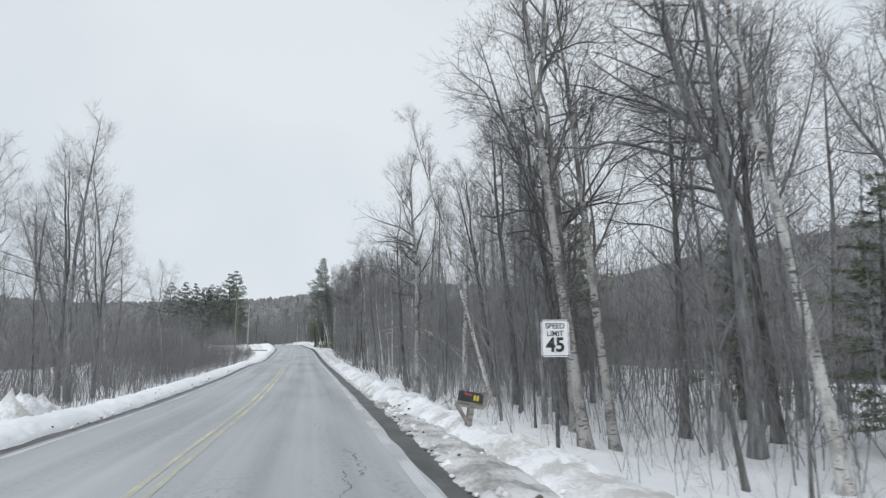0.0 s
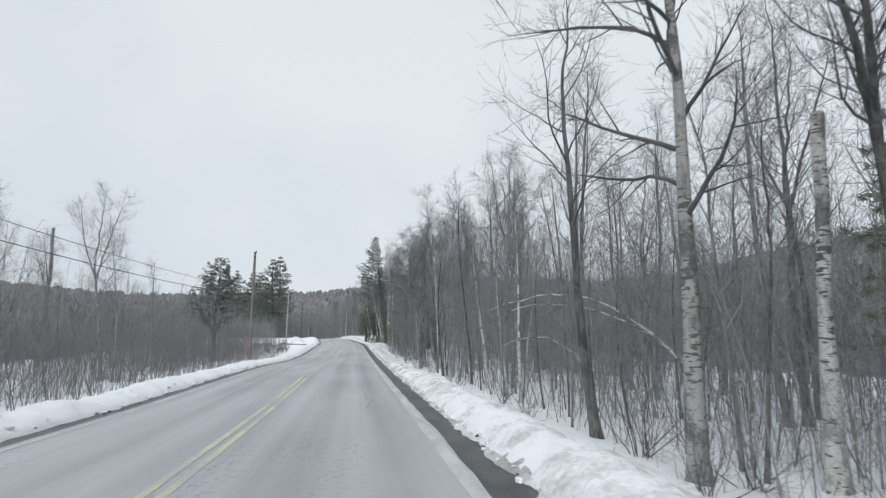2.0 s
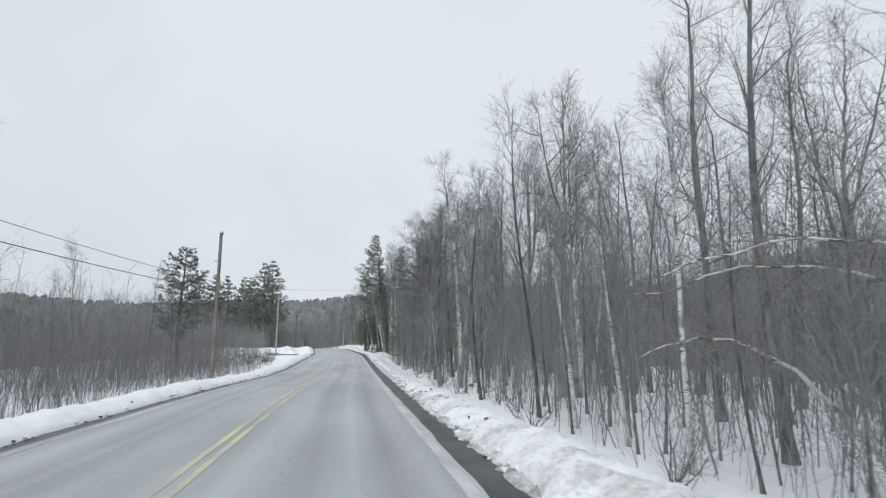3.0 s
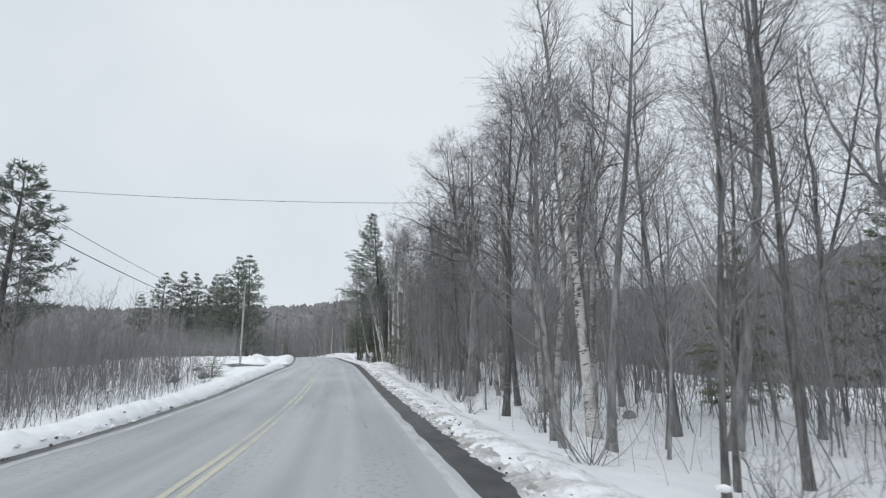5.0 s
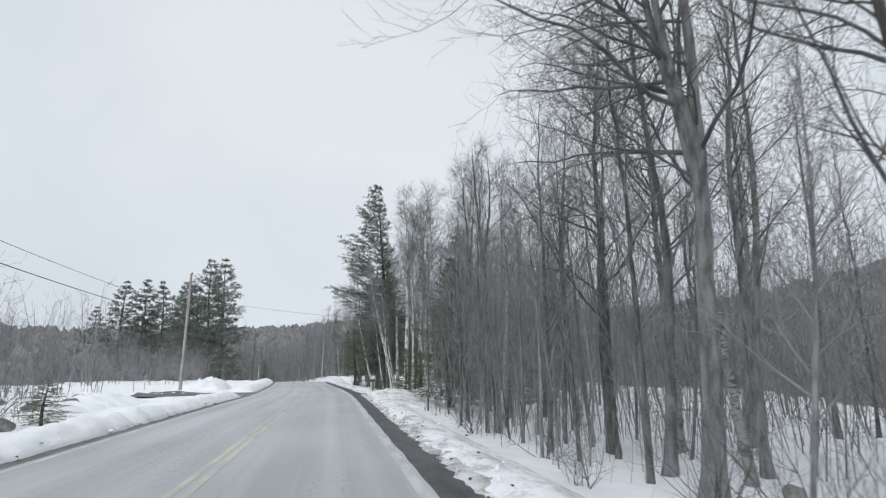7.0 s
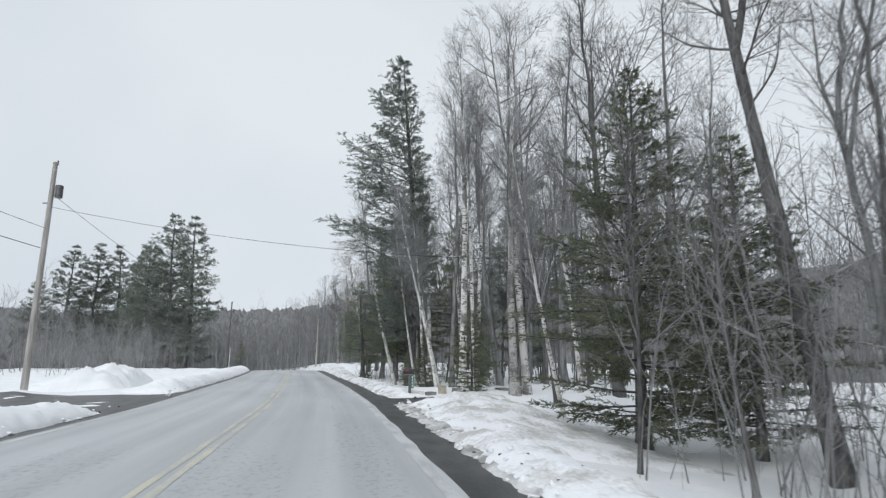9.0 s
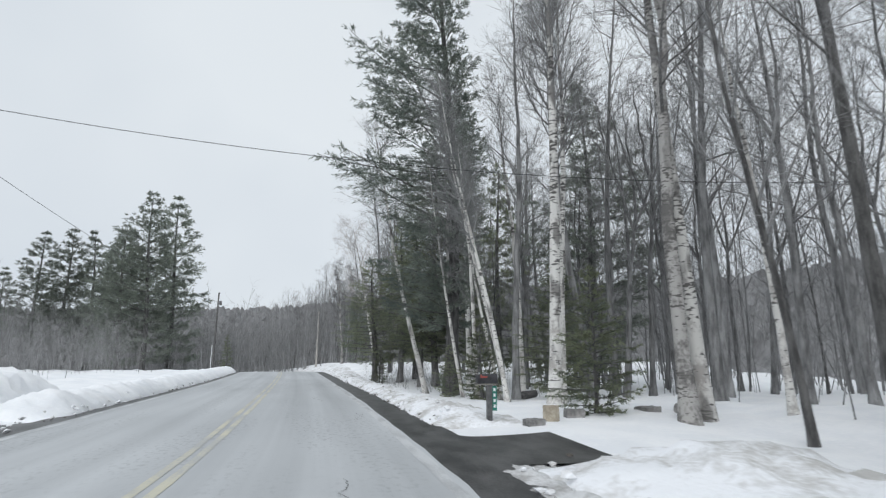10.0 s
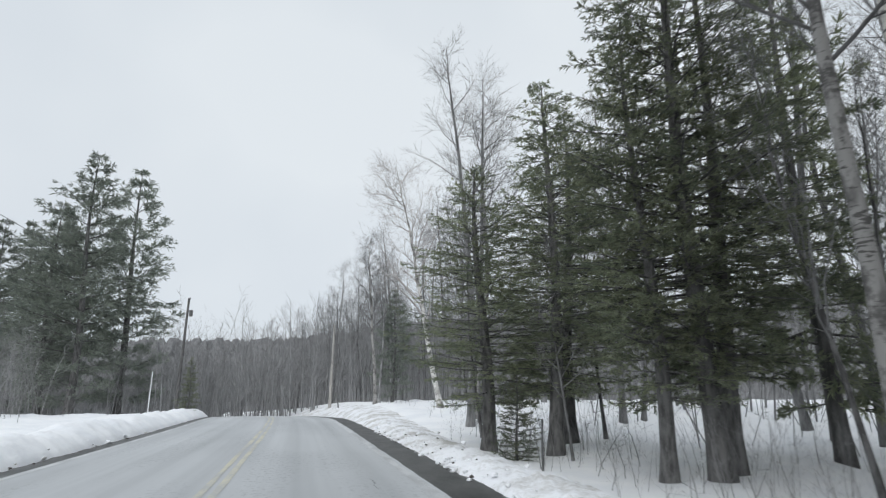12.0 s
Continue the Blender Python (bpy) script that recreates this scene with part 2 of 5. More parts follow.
# ---- the lie of the land ----
ROAD_Y = [-160, -40, 0, 10, 22, 41, 58, 67, 80, 93, 114, 127, 140, 153, 169, 185, 197, 215, 240, 300, 600]
ROAD_Z = [5.0, 3.2, 1.55, 1.13, 0.72, 0.28, 0.04, -0.17, -0.58, -0.76, -0.78, -0.80, -0.87, -0.85, -0.90, -0.85, -0.80, -1.25, -2.6, -5.0, -8.0]
ROAD_X = [-0.9, -0.4, -0.10, -0.02, 0.18, 0.2, 0.06, 0.06, 0.22, 0.2, 0.0, -0.10, -0.28, -0.95, -2.0, -3.15, -4.2, -7.2, -12.5, -34.0, -160.0]


def smooth_table(keys, values, step=1.0):
    """Values along the road, rounded off at the keys."""
    ys = np.arange(keys[0], keys[-1] + step, step)
    v = np.interp(ys, keys, values)
    k = np.hanning(15)
    k /= k.sum()
    v = np.convolve(np.pad(v, 7, mode="edge"), k, mode="valid")
    return lambda y: np.interp(y, ys, v)


road_z, lane_x = smooth_table(ROAD_Y, ROAD_Z), smooth_table(ROAD_Y, ROAD_X)
left_edge = smooth_table([-160, 60, 95, 130, 180, 600], [-5.25, -5.25, -5.6, -6.0, -6.1, -6.1])
right_edge = smooth_table([-160, 4, 14, 60, 75, 110, 150, 600], [1.8, 1.8, 2.05, 2.05, 2.2, 2.2, 2.35, 2.35])
right_level = smooth_table([-160, 90, 115, 130, 145, 158, 170, 182, 197, 230, 600], [-0.62, -0.65, -0.6, -0.5, 0.12, -0.15, -0.35, -0.1, 0.9, 1.5, 2.0])
right_fall = smooth_table([-160, 45, 62, 112, 128, 140, 148, 160, 172, 600], [-0.65, -0.65, -0.4, -0.4, -0.65, -0.2, 0.1, -0.2, 0.0, 0.0])
left_level = smooth_table([-160, 60, 90, 112, 135, 200, 600], [-0.55, -0.5, -0.4, -0.15, -0.05, 0.15, 0.2])


def ground_height(x, y):
    """Height of the snow-covered ground, for arrays of places."""
    off = x - lane_x(y)
    z = road_z(y) - 0.08
    r = np.clip((off - right_edge(y)) / 3.2, 0, 1)
    l = np.clip((left_edge(y) - 0.5 - off) / 3.5, 0, 1)
    z = z + (right_level(y) + 0.08) * (r * r * (3 - 2 * r)) + (left_level(y) + 0.08) * (l * l * (3 - 2 * l))
    z = z + right_fall(y) * np.clip((off - 4.6) / 4.2, 0, 1)
    rise = lambda v: v * v * (3 - 2 * v)
    z = z + 33 * rise(np.clip((off - 50) / 125, 0, 1)) * np.clip(1.15 - np.abs(y - 90) / 500, 0.2, 1)
    z = z + 25 * rise(np.clip((-off - 45) / 125, 0, 1)) * np.clip(1.15 - np.maximum(0, y - 130) / 200, 0.3, 1)
    z = z + 26 * rise(np.clip((y - 290) / 200, 0, 1))
    far = np.clip((np.abs(off) - 5) / 6, 0, 1)
    z = z + far * (0.16 * np.sin(x * 0.9 + 1.7 * np.sin(y * 0.31)) * np.sin(y * 0.7 + np.sin(x * 0.5)) + 0.10 * np.sin(x * 2.3 + y * 1.1) * np.sin(y * 1.9 - x * 0.6))
    return z


def gz(x, y):
    return float(ground_height(np.array([x], float), np.array([y], float))[0])


def mesh_object(name, verts, faces, mat, parent=None, smooth=False):
    me = bpy.data.meshes.new(name)
    me.from_pydata(verts if isinstance(verts, list) else verts.tolist(), [], faces if isinstance(faces, list) else faces.tolist())
    me.materials.append(mat)
    if smooth:
        me.polygons.foreach_set("use_smooth", [True] * len(me.polygons))
    me.update()
    ob = new(name, me)
    if parent:
        ob.parent = parent
    return ob


def part(name, bm, mat, parent=None, label=""):
    """Links a bmesh as one mesh object under a thing or a part."""
    me = bpy.data.meshes.new(name)
    bm.to_mesh(me)
    bm.free()
    me.materials.append(mat)
    ob = new(name, me)
    if parent:
        ob.parent = parent
    if label:
        tagged(ob, label)
    return ob


def grid_faces(rows, cols):
    i = np.arange(rows - 1)[:, None] * cols + np.arange(cols - 1)[None, :]
    i = i.ravel()
    return np.stack([i, i + 1, i + cols + 1, i + cols], 1)


# ground: one sheet out to the horizon
offs = np.concatenate([-np.geomspace(1600, 40, 34), np.arange(-38, -6, 1.0), np.arange(-6, 8, 0.5), np.arange(8, 40, 1.0), np.geomspace(40, 1600, 34)])
ylines = np.concatenate([-np.geomspace(900, 30, 12), np.arange(-28, 236, 1.0), np.geomspace(240, 2600, 40)])
gx, gy = np.meshgrid(offs, ylines)
gx = gx + lane_x(gy)
ground = mesh_object("ground", np.stack([gx.ravel(), gy.ravel(), ground_height(gx, gy).ravel()], 1), grid_faces(len(ylines), len(offs)), SNOW, smooth=True)
tagged(ground, "snow-covered ground of the roadside and woods", "ground", kind="structure")


def strip(name, lo, hi, y0, y1, mat, lift=0.0, step=1.0, cols=2, crown=0.0, wobble=0.0, seed=0, thick=0.0):
    """A band that follows the road between two offsets from the driving line."""
    rs = random.Random(seed)
    ys = np.arange(y0, y1 + 0.01, step)
    a = np.array([lo(y) if callable(lo) else lo for y in ys])
    b = np.array([hi(y) if callable(hi) else hi for y in ys])
    if wobble:
        b = b + np.convolve(np.array([rs.uniform(-wobble, wobble) for _ in ys]), [0.25, 0.5, 0.25], "same")
        a = a + np.convolve(np.array([rs.uniform(-wobble, wobble) for _ in ys]), [0.25, 0.5, 0.25], "same") * (0.5 if wobble < 0.2 else 1)
    u = np.linspace(0, 1, cols)
    xx = a[:, None] * (1 - u) + b[:, None] * u
    zz = road_z(ys)[:, None] + lift + crown * (1 - ((xx + 2.05) / 3.6) ** 2)
    xx = xx + lane_x(ys)[:, None]
    yy = np.repeat(ys[:, None], cols, 1)
    v = np.stack([xx.ravel(), yy.ravel(), zz.ravel()], 1)
    ob = mesh_object(name, v, grid_faces(len(ys), cols), mat, smooth=True)
    for key, values in (("off", xx - lane_x(ys)[:, None]), ("run", yy)):
        ob.data.attributes.new(key, "FLOAT", "POINT").data.foreach_set("value", values.ravel().astype(np.float32))
    return ob


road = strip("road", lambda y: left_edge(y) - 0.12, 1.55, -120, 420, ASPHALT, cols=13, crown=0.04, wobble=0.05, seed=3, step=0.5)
tagged(road, "grey salt-dusted asphalt road with worn double yellow line", "road", kind="structure")
tagged(strip("wet_shoulder", 1.3, lambda y: right_edge(y) + 0.25, -120, 420, WET, lift=-0.012, cols=4, wobble=0.06, step=0.5, seed=4), "dark wet gravel shoulder beside the road", "shoulder", kind="structure")
tagged(strip("wet_shoulder", lambda y: left_edge(y) - 0.75, lambda y: left_edge(y) + 0.1, -120, 420, WET, lift=-0.012, cols=4, wobble=0.06, step=0.5, seed=5), "dark wet gravel shoulder beside the road", "shoulder", kind="structure")
for o in (-2.16, -1.94):
    tagged(strip("centre_line", o - 0.055, o + 0.055, -100, 72, YELLOW, lift=0.005, crown=0.04, wobble=0.012, step=0.5, seed=int(-o * 100)), "worn yellow centre line paint", "road marking", kind="structure")
    tagged(strip("centre_line", o - 0.06, o + 0.06, 72, 300, YELLOW_OLD, lift=0.005, crown=0.04, wobble=0.02, step=0.5, seed=int(-o * 90)), "faded yellow centre line paint", "road marking", kind="structure")
tagged(strip("edge_line", 1.29, 1.47, -100, 300, WHITE, lift=0.005, crown=0.04, wobble=0.05, step=0.5, seed=8), "faded white edge line", "road marking", kind="structure")
tagged(strip("edge_line", lambda y: left_edge(y) + 0.02, lambda y: left_edge(y) + 0.14, -100, 300, WHITE, lift=0.005, crown=0.04, wobble=0.05, step=0.5, seed=9), "faded white edge line", "road marking", kind="structure")

# ---- driveways ----


def driveway(name, y0, y1, off0, off1, flare, mat, label):
    """A side drive that meets the road with flared corners."""
    us = np.linspace(0, 1, 14)
    vs = np.linspace(0, 1, 8)
    verts = []
    for u in us:
        grow = flare * max(0.0, 1 - u * 4) ** 2
        for v in vs:
            y = (y0 - grow) * (1 - v) + (y1 + grow) * v
            x = float(lane_x(y)) + off0 * (1 - u) + off1 * u
            near = float(road_z(y)) - 0.018
            verts.append((x, y, near * (1 - u) + max(near, gz(x, y) + 0.05) * u))
    ob = mesh_object(name, verts, grid_faces(14, 8), mat, smooth=True)
    return tagged(ob, label, "driveway", kind="structure")


driveway("driveway_left", 138.5, 146.5, -5.9, -15.0, 2.0, WET, "dark wet asphalt side drive between snow banks")
driveway("driveway_right", 139.8, 143.0, 2.3, 4.4, 1.2, WET, "short wet drive entrance cleared of snow")

# ---- snow banks ----


def bank(name, side, y0, y1, inner, width, height, label, seed, mat, rough=1.0, back=0.35, ease=1.6):
    """A ploughed bank: steep towards the road, uneven top, easing into the ground behind."""
    step, cols = (0.17, 26) if y1 - y0 > 60 else (0.25, 24)
    ys = np.arange(y0, y1 + 0.01, step)
    verts = []
    for row, y in enumerate(ys):
        ends = min(1.0, (y - y0) / ease + 0.01, (y1 - y) / 1.6 + 0.02) ** 0.6
        h = height(y) * ends
        foot = float(inner(y)) + 0.10 * noise.noise(Vector((seed, y * 0.7, 0))) + 0.07 * noise.noise(Vector((seed, y * 2.3, 4)))
        for c in range(cols):
            u = c / (cols - 1)
            if u < back:
                p = math.sin(u / back * math.pi / 2) ** 0.8
            else:
                p = 0.5 + 0.5 * math.cos((u - back) / (1 - back) * math.pi)
            d = u * width(y)
            off = foot + side * d
            x = float(lane_x(y)) + off
            lump = 0.26 * noise.noise(Vector((x * 0.9 + seed, y * 0.9, 0))) + 0.32 * noise.noise(Vector((x * 2.6, y * 2.3 + seed, 3))) + 0.42 * noise.noise(Vector((x * 6.5, y * 5.5, seed))) * (1.6 - p) + 0.2 * noise.noise(Vector((x * 12, y * 11, seed)))
            base = min(gz(x, y), float(road_z(y)) - 0.02) if u < 0.1 else gz(x, y)
            rises = 1 if 0 < c < cols - 1 and 0 < row < len(ys) - 1 else 0
            z = base - 0.05 + rises * (0.07 + p * h * (1 + 0.55 * rough * lump) + 0.05 * rough * lump)
            verts.append((x, y + 0.1 * lump * rough, z))
    ob = mesh_object(name, verts, grid_faces(len(ys), cols), mat, smooth=True)
    return tagged(ob, label, "snow bank", kind="structure")


slush_out = smooth_table([-30, 11, 20, 131], [1.0, 1.0, 0.0, 0.0])
right_bank = smooth_table([-30, 50, 64, 100, 131], [0.44, 0.44, 0.20, 0.16, 0.28])
wave = lambda y, k: 0.5 + 0.5 * noise.noise(Vector((k, y * 0.12, 0)))
bank("snow_bank_right", 1, -30, 131, lambda y: right_edge(y) + slush_out(y), lambda y: 2.6, lambda y: right_bank(y) + 0.14 * wave(y, 1), "ploughed white snow bank along the road shoulder", 11, SNOW_DIRTY, rough=0.9)
bank("snow_bank_right", 1, 130, 139.6, lambda y: right_edge(y) + 0.15, lambda y: 6.6, lambda y: 0.5 + 0.2 * wave(y, 2), "high ploughed heap of dirty snow beside the drive", 12, SNOW_DIRTY, rough=1.2, ease=5.0)
bank("snow_bank_right", 1, 144.6, 300, right_edge, lambda y: 2.4, lambda y: 0.26 + 0.1 * wave(y, 3), "low ploughed snow bank along the road shoulder", 13, SNOW_DIRTY)
left_bank = smooth_table([-30, 40, 70, 95, 115, 150], [0.34, 0.34, 0.30, 0.36, 0.42, 0.42])
left_foot = lambda y: left_edge(y) - 0.42
bank("snow_bank_left", -1, -30, 137.5, left_foot, lambda y: 2.2, lambda y: left_bank(y) + 0.12 * wave(y, 4), "ploughed white snow bank along the road shoulder", 14, SNOW, rough=0.7)
bank("snow_bank_left", -1, 148.0, 300, left_foot, lambda y: 3.0, lambda y: 0.5 + 0.15 * wave(y, 5), "ploughed white snow bank along the road shoulder", 15, SNOW, rough=0.7)
bank("snow_heap", -1, 149.0, 158.0, lambda y: left_edge(y) - 3.4, lambda y: 5.5, lambda y: 0.85 + 0.25 * wave(y, 6), "lumpy snow heap behind the side drive", 16, SNOW, rough=1.4)
bank("snow_heap", -1, 15.0, 18.6, lambda y: left_edge(y) - 1.0, lambda y: 2.4, lambda y: 1.0, "lumpy heap of ploughed snow blocks", 17, SNOW_DIRTY, rough=2.2)
bank("snow_heap", -1, 117.0, 131.0, lambda y: left_edge(y) - 5.0, lambda y: 6.5, lambda y: 0.35 + 0.3 * wave(y, 7), "broad drift of snow over rubble and rocks", 18, SNOW, rough=1.6)


def clod_field(name, spots, mat, label, seed):
    """Loose lumps as one joined mesh of rough little pebbles."""
    rs = random.Random(seed)
    base = bmesh.new()
    bmesh.ops.create_icosphere(base, subdivisions=1, radius=1)
    bv = np.array([v.co[:] for v in base.verts])
    base.verts.index_update()
    bf = np.array([[v.index for v in f.verts] for f in base.faces])
    base.free()
    vs, fs, k = [], [], 0
    for x, y, z, r in spots:
        j = np.array([rs.uniform(0.6, 1.25) for _ in range(len(bv))])[:, None]
        vs.append(bv * j * [r * rs.uniform(0.8, 1.5), r * rs.uniform(0.8, 1.5), r * 0.7] + [x, y, z])
        fs.append(bf + k)
        k += len(bv)
    ob = mesh_object(name, np.concatenate(vs), np.concatenate(fs), mat)
    return tagged(ob, label, "snow", kind="stuff")


rs = random.Random(21)
spots = []
for _ in range(1500):
    y = rs.uniform(-5, 185)
    if 139.0 < y < 144.6:
        continue
    if rs.random() < 0.7:
        off = float(right_edge(y)) + abs(rs.gauss(0, 0.35)) - 0.05
        z = float(road_z(y)) + 0.02 + max(0, off - float(right_edge(y))) * 0.45
    else:
        off = float(left_edge(y)) - 0.42 - abs(rs.gauss(0, 0.2)) + 0.05
        z = float(road_z(y)) + 0.02 + max(0, float(left_edge(y)) - 0.42 - off) * 0.6
    spots.append((float(lane_x(y)) + off, y, z, rs.uniform(0.02, 0.075)))
clod_field("snow_clods", spots[:1000], SNOW_DIRTY, "loose crumbs of dirty ploughed snow", 22)
clod_field("grit_crumbs", [(x, y, z - 0.02, r * 0.6) for x, y, z, r in spots[1000:]], EARTH, "dark bits of grit and earth on the snow edge", 23)

bank("slush_edge", 1, -30, 140, lambda y: right_edge(y) - 0.12, lambda y: 1.15 + slush_out(y), lambda y: 0.07 + 0.10 * wave(y * 4, 8) + 0.06 * slush_out(y), "crumbly brown slush thrown against the snow bank", 19, SLUSH, rough=1.3)

# ---- cracks in the road ----


def crack(x, y, run, sway, seed, width=0.008):
    rs = random.Random(seed)
    n = max(4, int(run / 0.09))
    verts, faces = [], []
    cx = x
    for i in range(n + 1):
        cx += rs.uniform(-sway, sway) * 0.8
        w = width * rs.uniform(0.3, 1.2) * (0.3 if i in (0, n) else 1)
        yy = y + run * i / n
        for s in (-1, 1):
            xx = cx + s * w
            verts.append((float(lane_x(yy)) + xx, yy, float(road_z(yy)) + 0.04 * (1 - ((xx + 2.05) / 3.6) ** 2) + 0.006))
        if i:
            faces.append((2 * i - 2, 2 * i - 1, 2 * i + 1, 2 * i))
    return tagged(mesh_object("road_crack", verts, faces, CRACK), "thin dark jagged crack in the asphalt", "crack", "cracks in the road", "structure")


for k, (x, y, run, sway) in enumerate(((-0.2, 28.4, 1.5, 0.03), (0.35, 26.0, 2.4, 0.10), (0.55, 26.4, 1.6, 0.12), (0.45, 24.0, 2.0, 0.12), (0.25, 6.0, 3.0, 0.08), (0.6, 8.5, 2.5, 0.1), (0.4, 41.0, 2.6, 0.08), (0.55, 43.0, 2.0, 0.08),
    (0.3, 66.5, 2.4, 0.08), (0.45, 80.0, 1.5, 0.05), (-1.0, 92.0, 3.2, 0.06), (-1.2, 86.0, 2.2, 0.05), (0.1, 84.2, 2.0, 0.05), (0.3, 131.5, 1.6, 0.1), (0.2, 137.0, 2.0, 0.06), (0.5, 146.0, 2.0, 0.12), (0.2, 152.5, 2.6, 0.12), (-0.1, 166.0, 1.4, 0.05), (0.6, 168.5, 1.2, 0.06))):
    crack(x, y, run, sway, k)

# ---- trees ----


class Wood:
    """Collects tapered pieces of wood, and makes them into one mesh."""

    def __init__(self):
        self.tubes = []
        self.flats = []

    def limb(self, points, radii, sides):
        self.limbs(np.asarray(points, float)[None], np.asarray(radii, float)[None], sides)

    def limbs(self, points, radii, sides):
        """Many round pieces of the same number of joints."""
        self.tubes.append((points, np.broadcast_to(radii, points.shape[:2]), sides))

    def slip(self, a, b, wide):
        """A thin flat twig end."""
        self.slips(np.asarray(a, float)[None], np.asarray(b, float)[None], wide)

    def slips(self, a, b, wide):
        self.flats.append((a, b, np.broadcast_to(np.asarray(wide, float).reshape(-1, 1), (len(a), 1))))

    def arrays(self):
        vs, fs, k = [], [], 0
        for p, r, sides in self.tubes:
            m, n = p.shape[:2]
            ang = np.arange(sides) * 2 * math.pi / sides
            d = np.gradient(p, axis=1)
            d /= np.linalg.norm(d, axis=2, keepdims=True) + 1e-9
            ref = np.where(np.abs(d[:, :1, 2:3]) > 0.8, np.array([1.0, 0, 0]), np.array([0, 0, 1.0]))
            a = np.cross(d, np.broadcast_to(ref, d.shape))
            a /= np.linalg.norm(a, axis=2, keepdims=True) + 1e-9
            b = np.cross(d, a)
            ring = p[:, :, None, :] + r[:, :, None, None] * (np.cos(ang)[:, None] * a[:, :, None, :] + np.sin(ang)[:, None] * b[:, :, None, :])
            vs.append(ring.reshape(-1, 3))
            g0 = (np.arange(m) * n * sides)[:, None, None]
            i0 = (np.arange(n - 1) * sides)[None, :, None]
            s0, s1 = np.arange(sides)[None, None, :], ((np.arange(sides) + 1) % sides)[None, None, :]
            fs.append(np.stack([g0 + i0 + s0, g0 + i0 + s1, g0 + i0 + sides + s1, g0 + i0 + sides + s0], -1).reshape(-1, 4) + k)
            k += m * n * sides
        if self.flats:
            a, b, wide = (np.concatenate([f[i] for f in self.flats]) for i in range(3))
            x = np.cross(b - a, np.random.RandomState(len(a)).normal(0, 1, a.shape))
            x *= wide * 0.5 / (np.linalg.norm(x, axis=1, keepdims=True) + 1e-9)
            vs.append(np.stack([a - x, a + x, b + x * 0.6, b - x * 0.6], 1).reshape(-1, 3))
            fs.append(np.arange(len(a) * 4).reshape(-1, 4) + k)
        return np.concatenate(vs), np.concatenate(fs)

    def mesh(self, name, mat, parent=None, smooth=True):
        v, f = self.arrays()
        return mesh_object(name, v, f, mat, parent, smooth)


def runs(g, start, way, length, steps, lift, wander):
    """Many crooked runs at once, from their starts along their ways."""
    pts = [start]
    for _ in range(steps):
        way = way + g.normal(0, wander, way.shape)
        way[:, 2] += lift
        way /= np.linalg.norm(way, axis=1, keepdims=True) + 1e-9
        pts.append(pts[-1] + way * (length / steps)[:, None])
    return np.stack(pts, 1)


def grow(g, stems, per, lo, hi, spread, length, steps, lift, wander, pull=(0.0, 0.0, 0.0), even=1.0):
    """Side shoots on many stems at once, spaced between two shares of each stem's length. Gives the shoots, where they leave, from which stem, and how long they are."""
    n, k = len(stems), stems.shape[1] - 1
    u = lo + (hi - lo) * ((np.arange(per)[None, :] + g.rand(n, per)) / per) ** even
    i = np.minimum((u * k).astype(int), k - 1)
    row = np.arange(n)[:, None]
    a, b = stems[row, i], stems[row, i + 1]
    d = b - a
    start = a + d * (u * k - i)[..., None]
    d = d / (np.linalg.norm(d, axis=-1, keepdims=True) + 1e-9)
    x = g.normal(0, 1, d.shape)
    x -= (x * d).sum(-1, keepdims=True) * d
    x /= np.linalg.norm(x, axis=-1, keepdims=True) + 1e-9
    s = g.uniform(spread[0], spread[1], u.shape)[..., None]
    way = (np.cos(s) * d + np.sin(s) * x).reshape(-1, 3) + np.array(pull) * g.uniform(0.2, 1.0, (n * per, 1))
    way /= np.linalg.norm(way, axis=1, keepdims=True) + 1e-9
    u, owner = u.ravel(), np.repeat(np.arange(n), per)
    ln = length(u, owner)
    return runs(g, start.reshape(-1, 3), way, ln, steps, lift, wander), u, owner, ln


def unit(v):
    x, y, z = v
    k = 1.0 / (math.sqrt(x * x + y * y + z * z) + 1e-9)
    return np.array((x * k, y * k, z * k))


def side_way(rs, along, spread):
    """A way that leaves a branch at about the given angle."""
    ax, ay, az = float(along[0]), float(along[1]), float(along[2])
    x, y, z = rs.gauss(0, 1), rs.gauss(0, 1), rs.gauss(0, 1)
    k = x * ax + y * ay + z * az
    x, y, z = x - k * ax, y - k * ay, z - k * az
    s = math.sin(spread) / (math.sqrt(x * x + y * y + z * z) + 1e-9)
    c = math.cos(spread)
    return (ax * c + x * s, ay * c + y * s, az * c + z * s)


def run_of(rs, start, way, length, n, lift, wander):
    x, y, z = float(start[0]), float(start[1]), float(start[2])
    a, b, c = float(way[0]), float(way[1]), float(way[2])
    pts = [(x, y, z)]
    step = length / n
    for _ in range(n):
        a, b, c = a + rs.gauss(0, wander), b + rs.gauss(0, wander), c + rs.gauss(0, wander) + lift
        k = 1.0 / (math.sqrt(a * a + b * b + c * c) + 1e-9)
        a, b, c = a * k, b * k, c * k
        x, y, z = x + a * step, y + b * step, z + c * step
        pts.append((x, y, z))
    return np.array(pts)


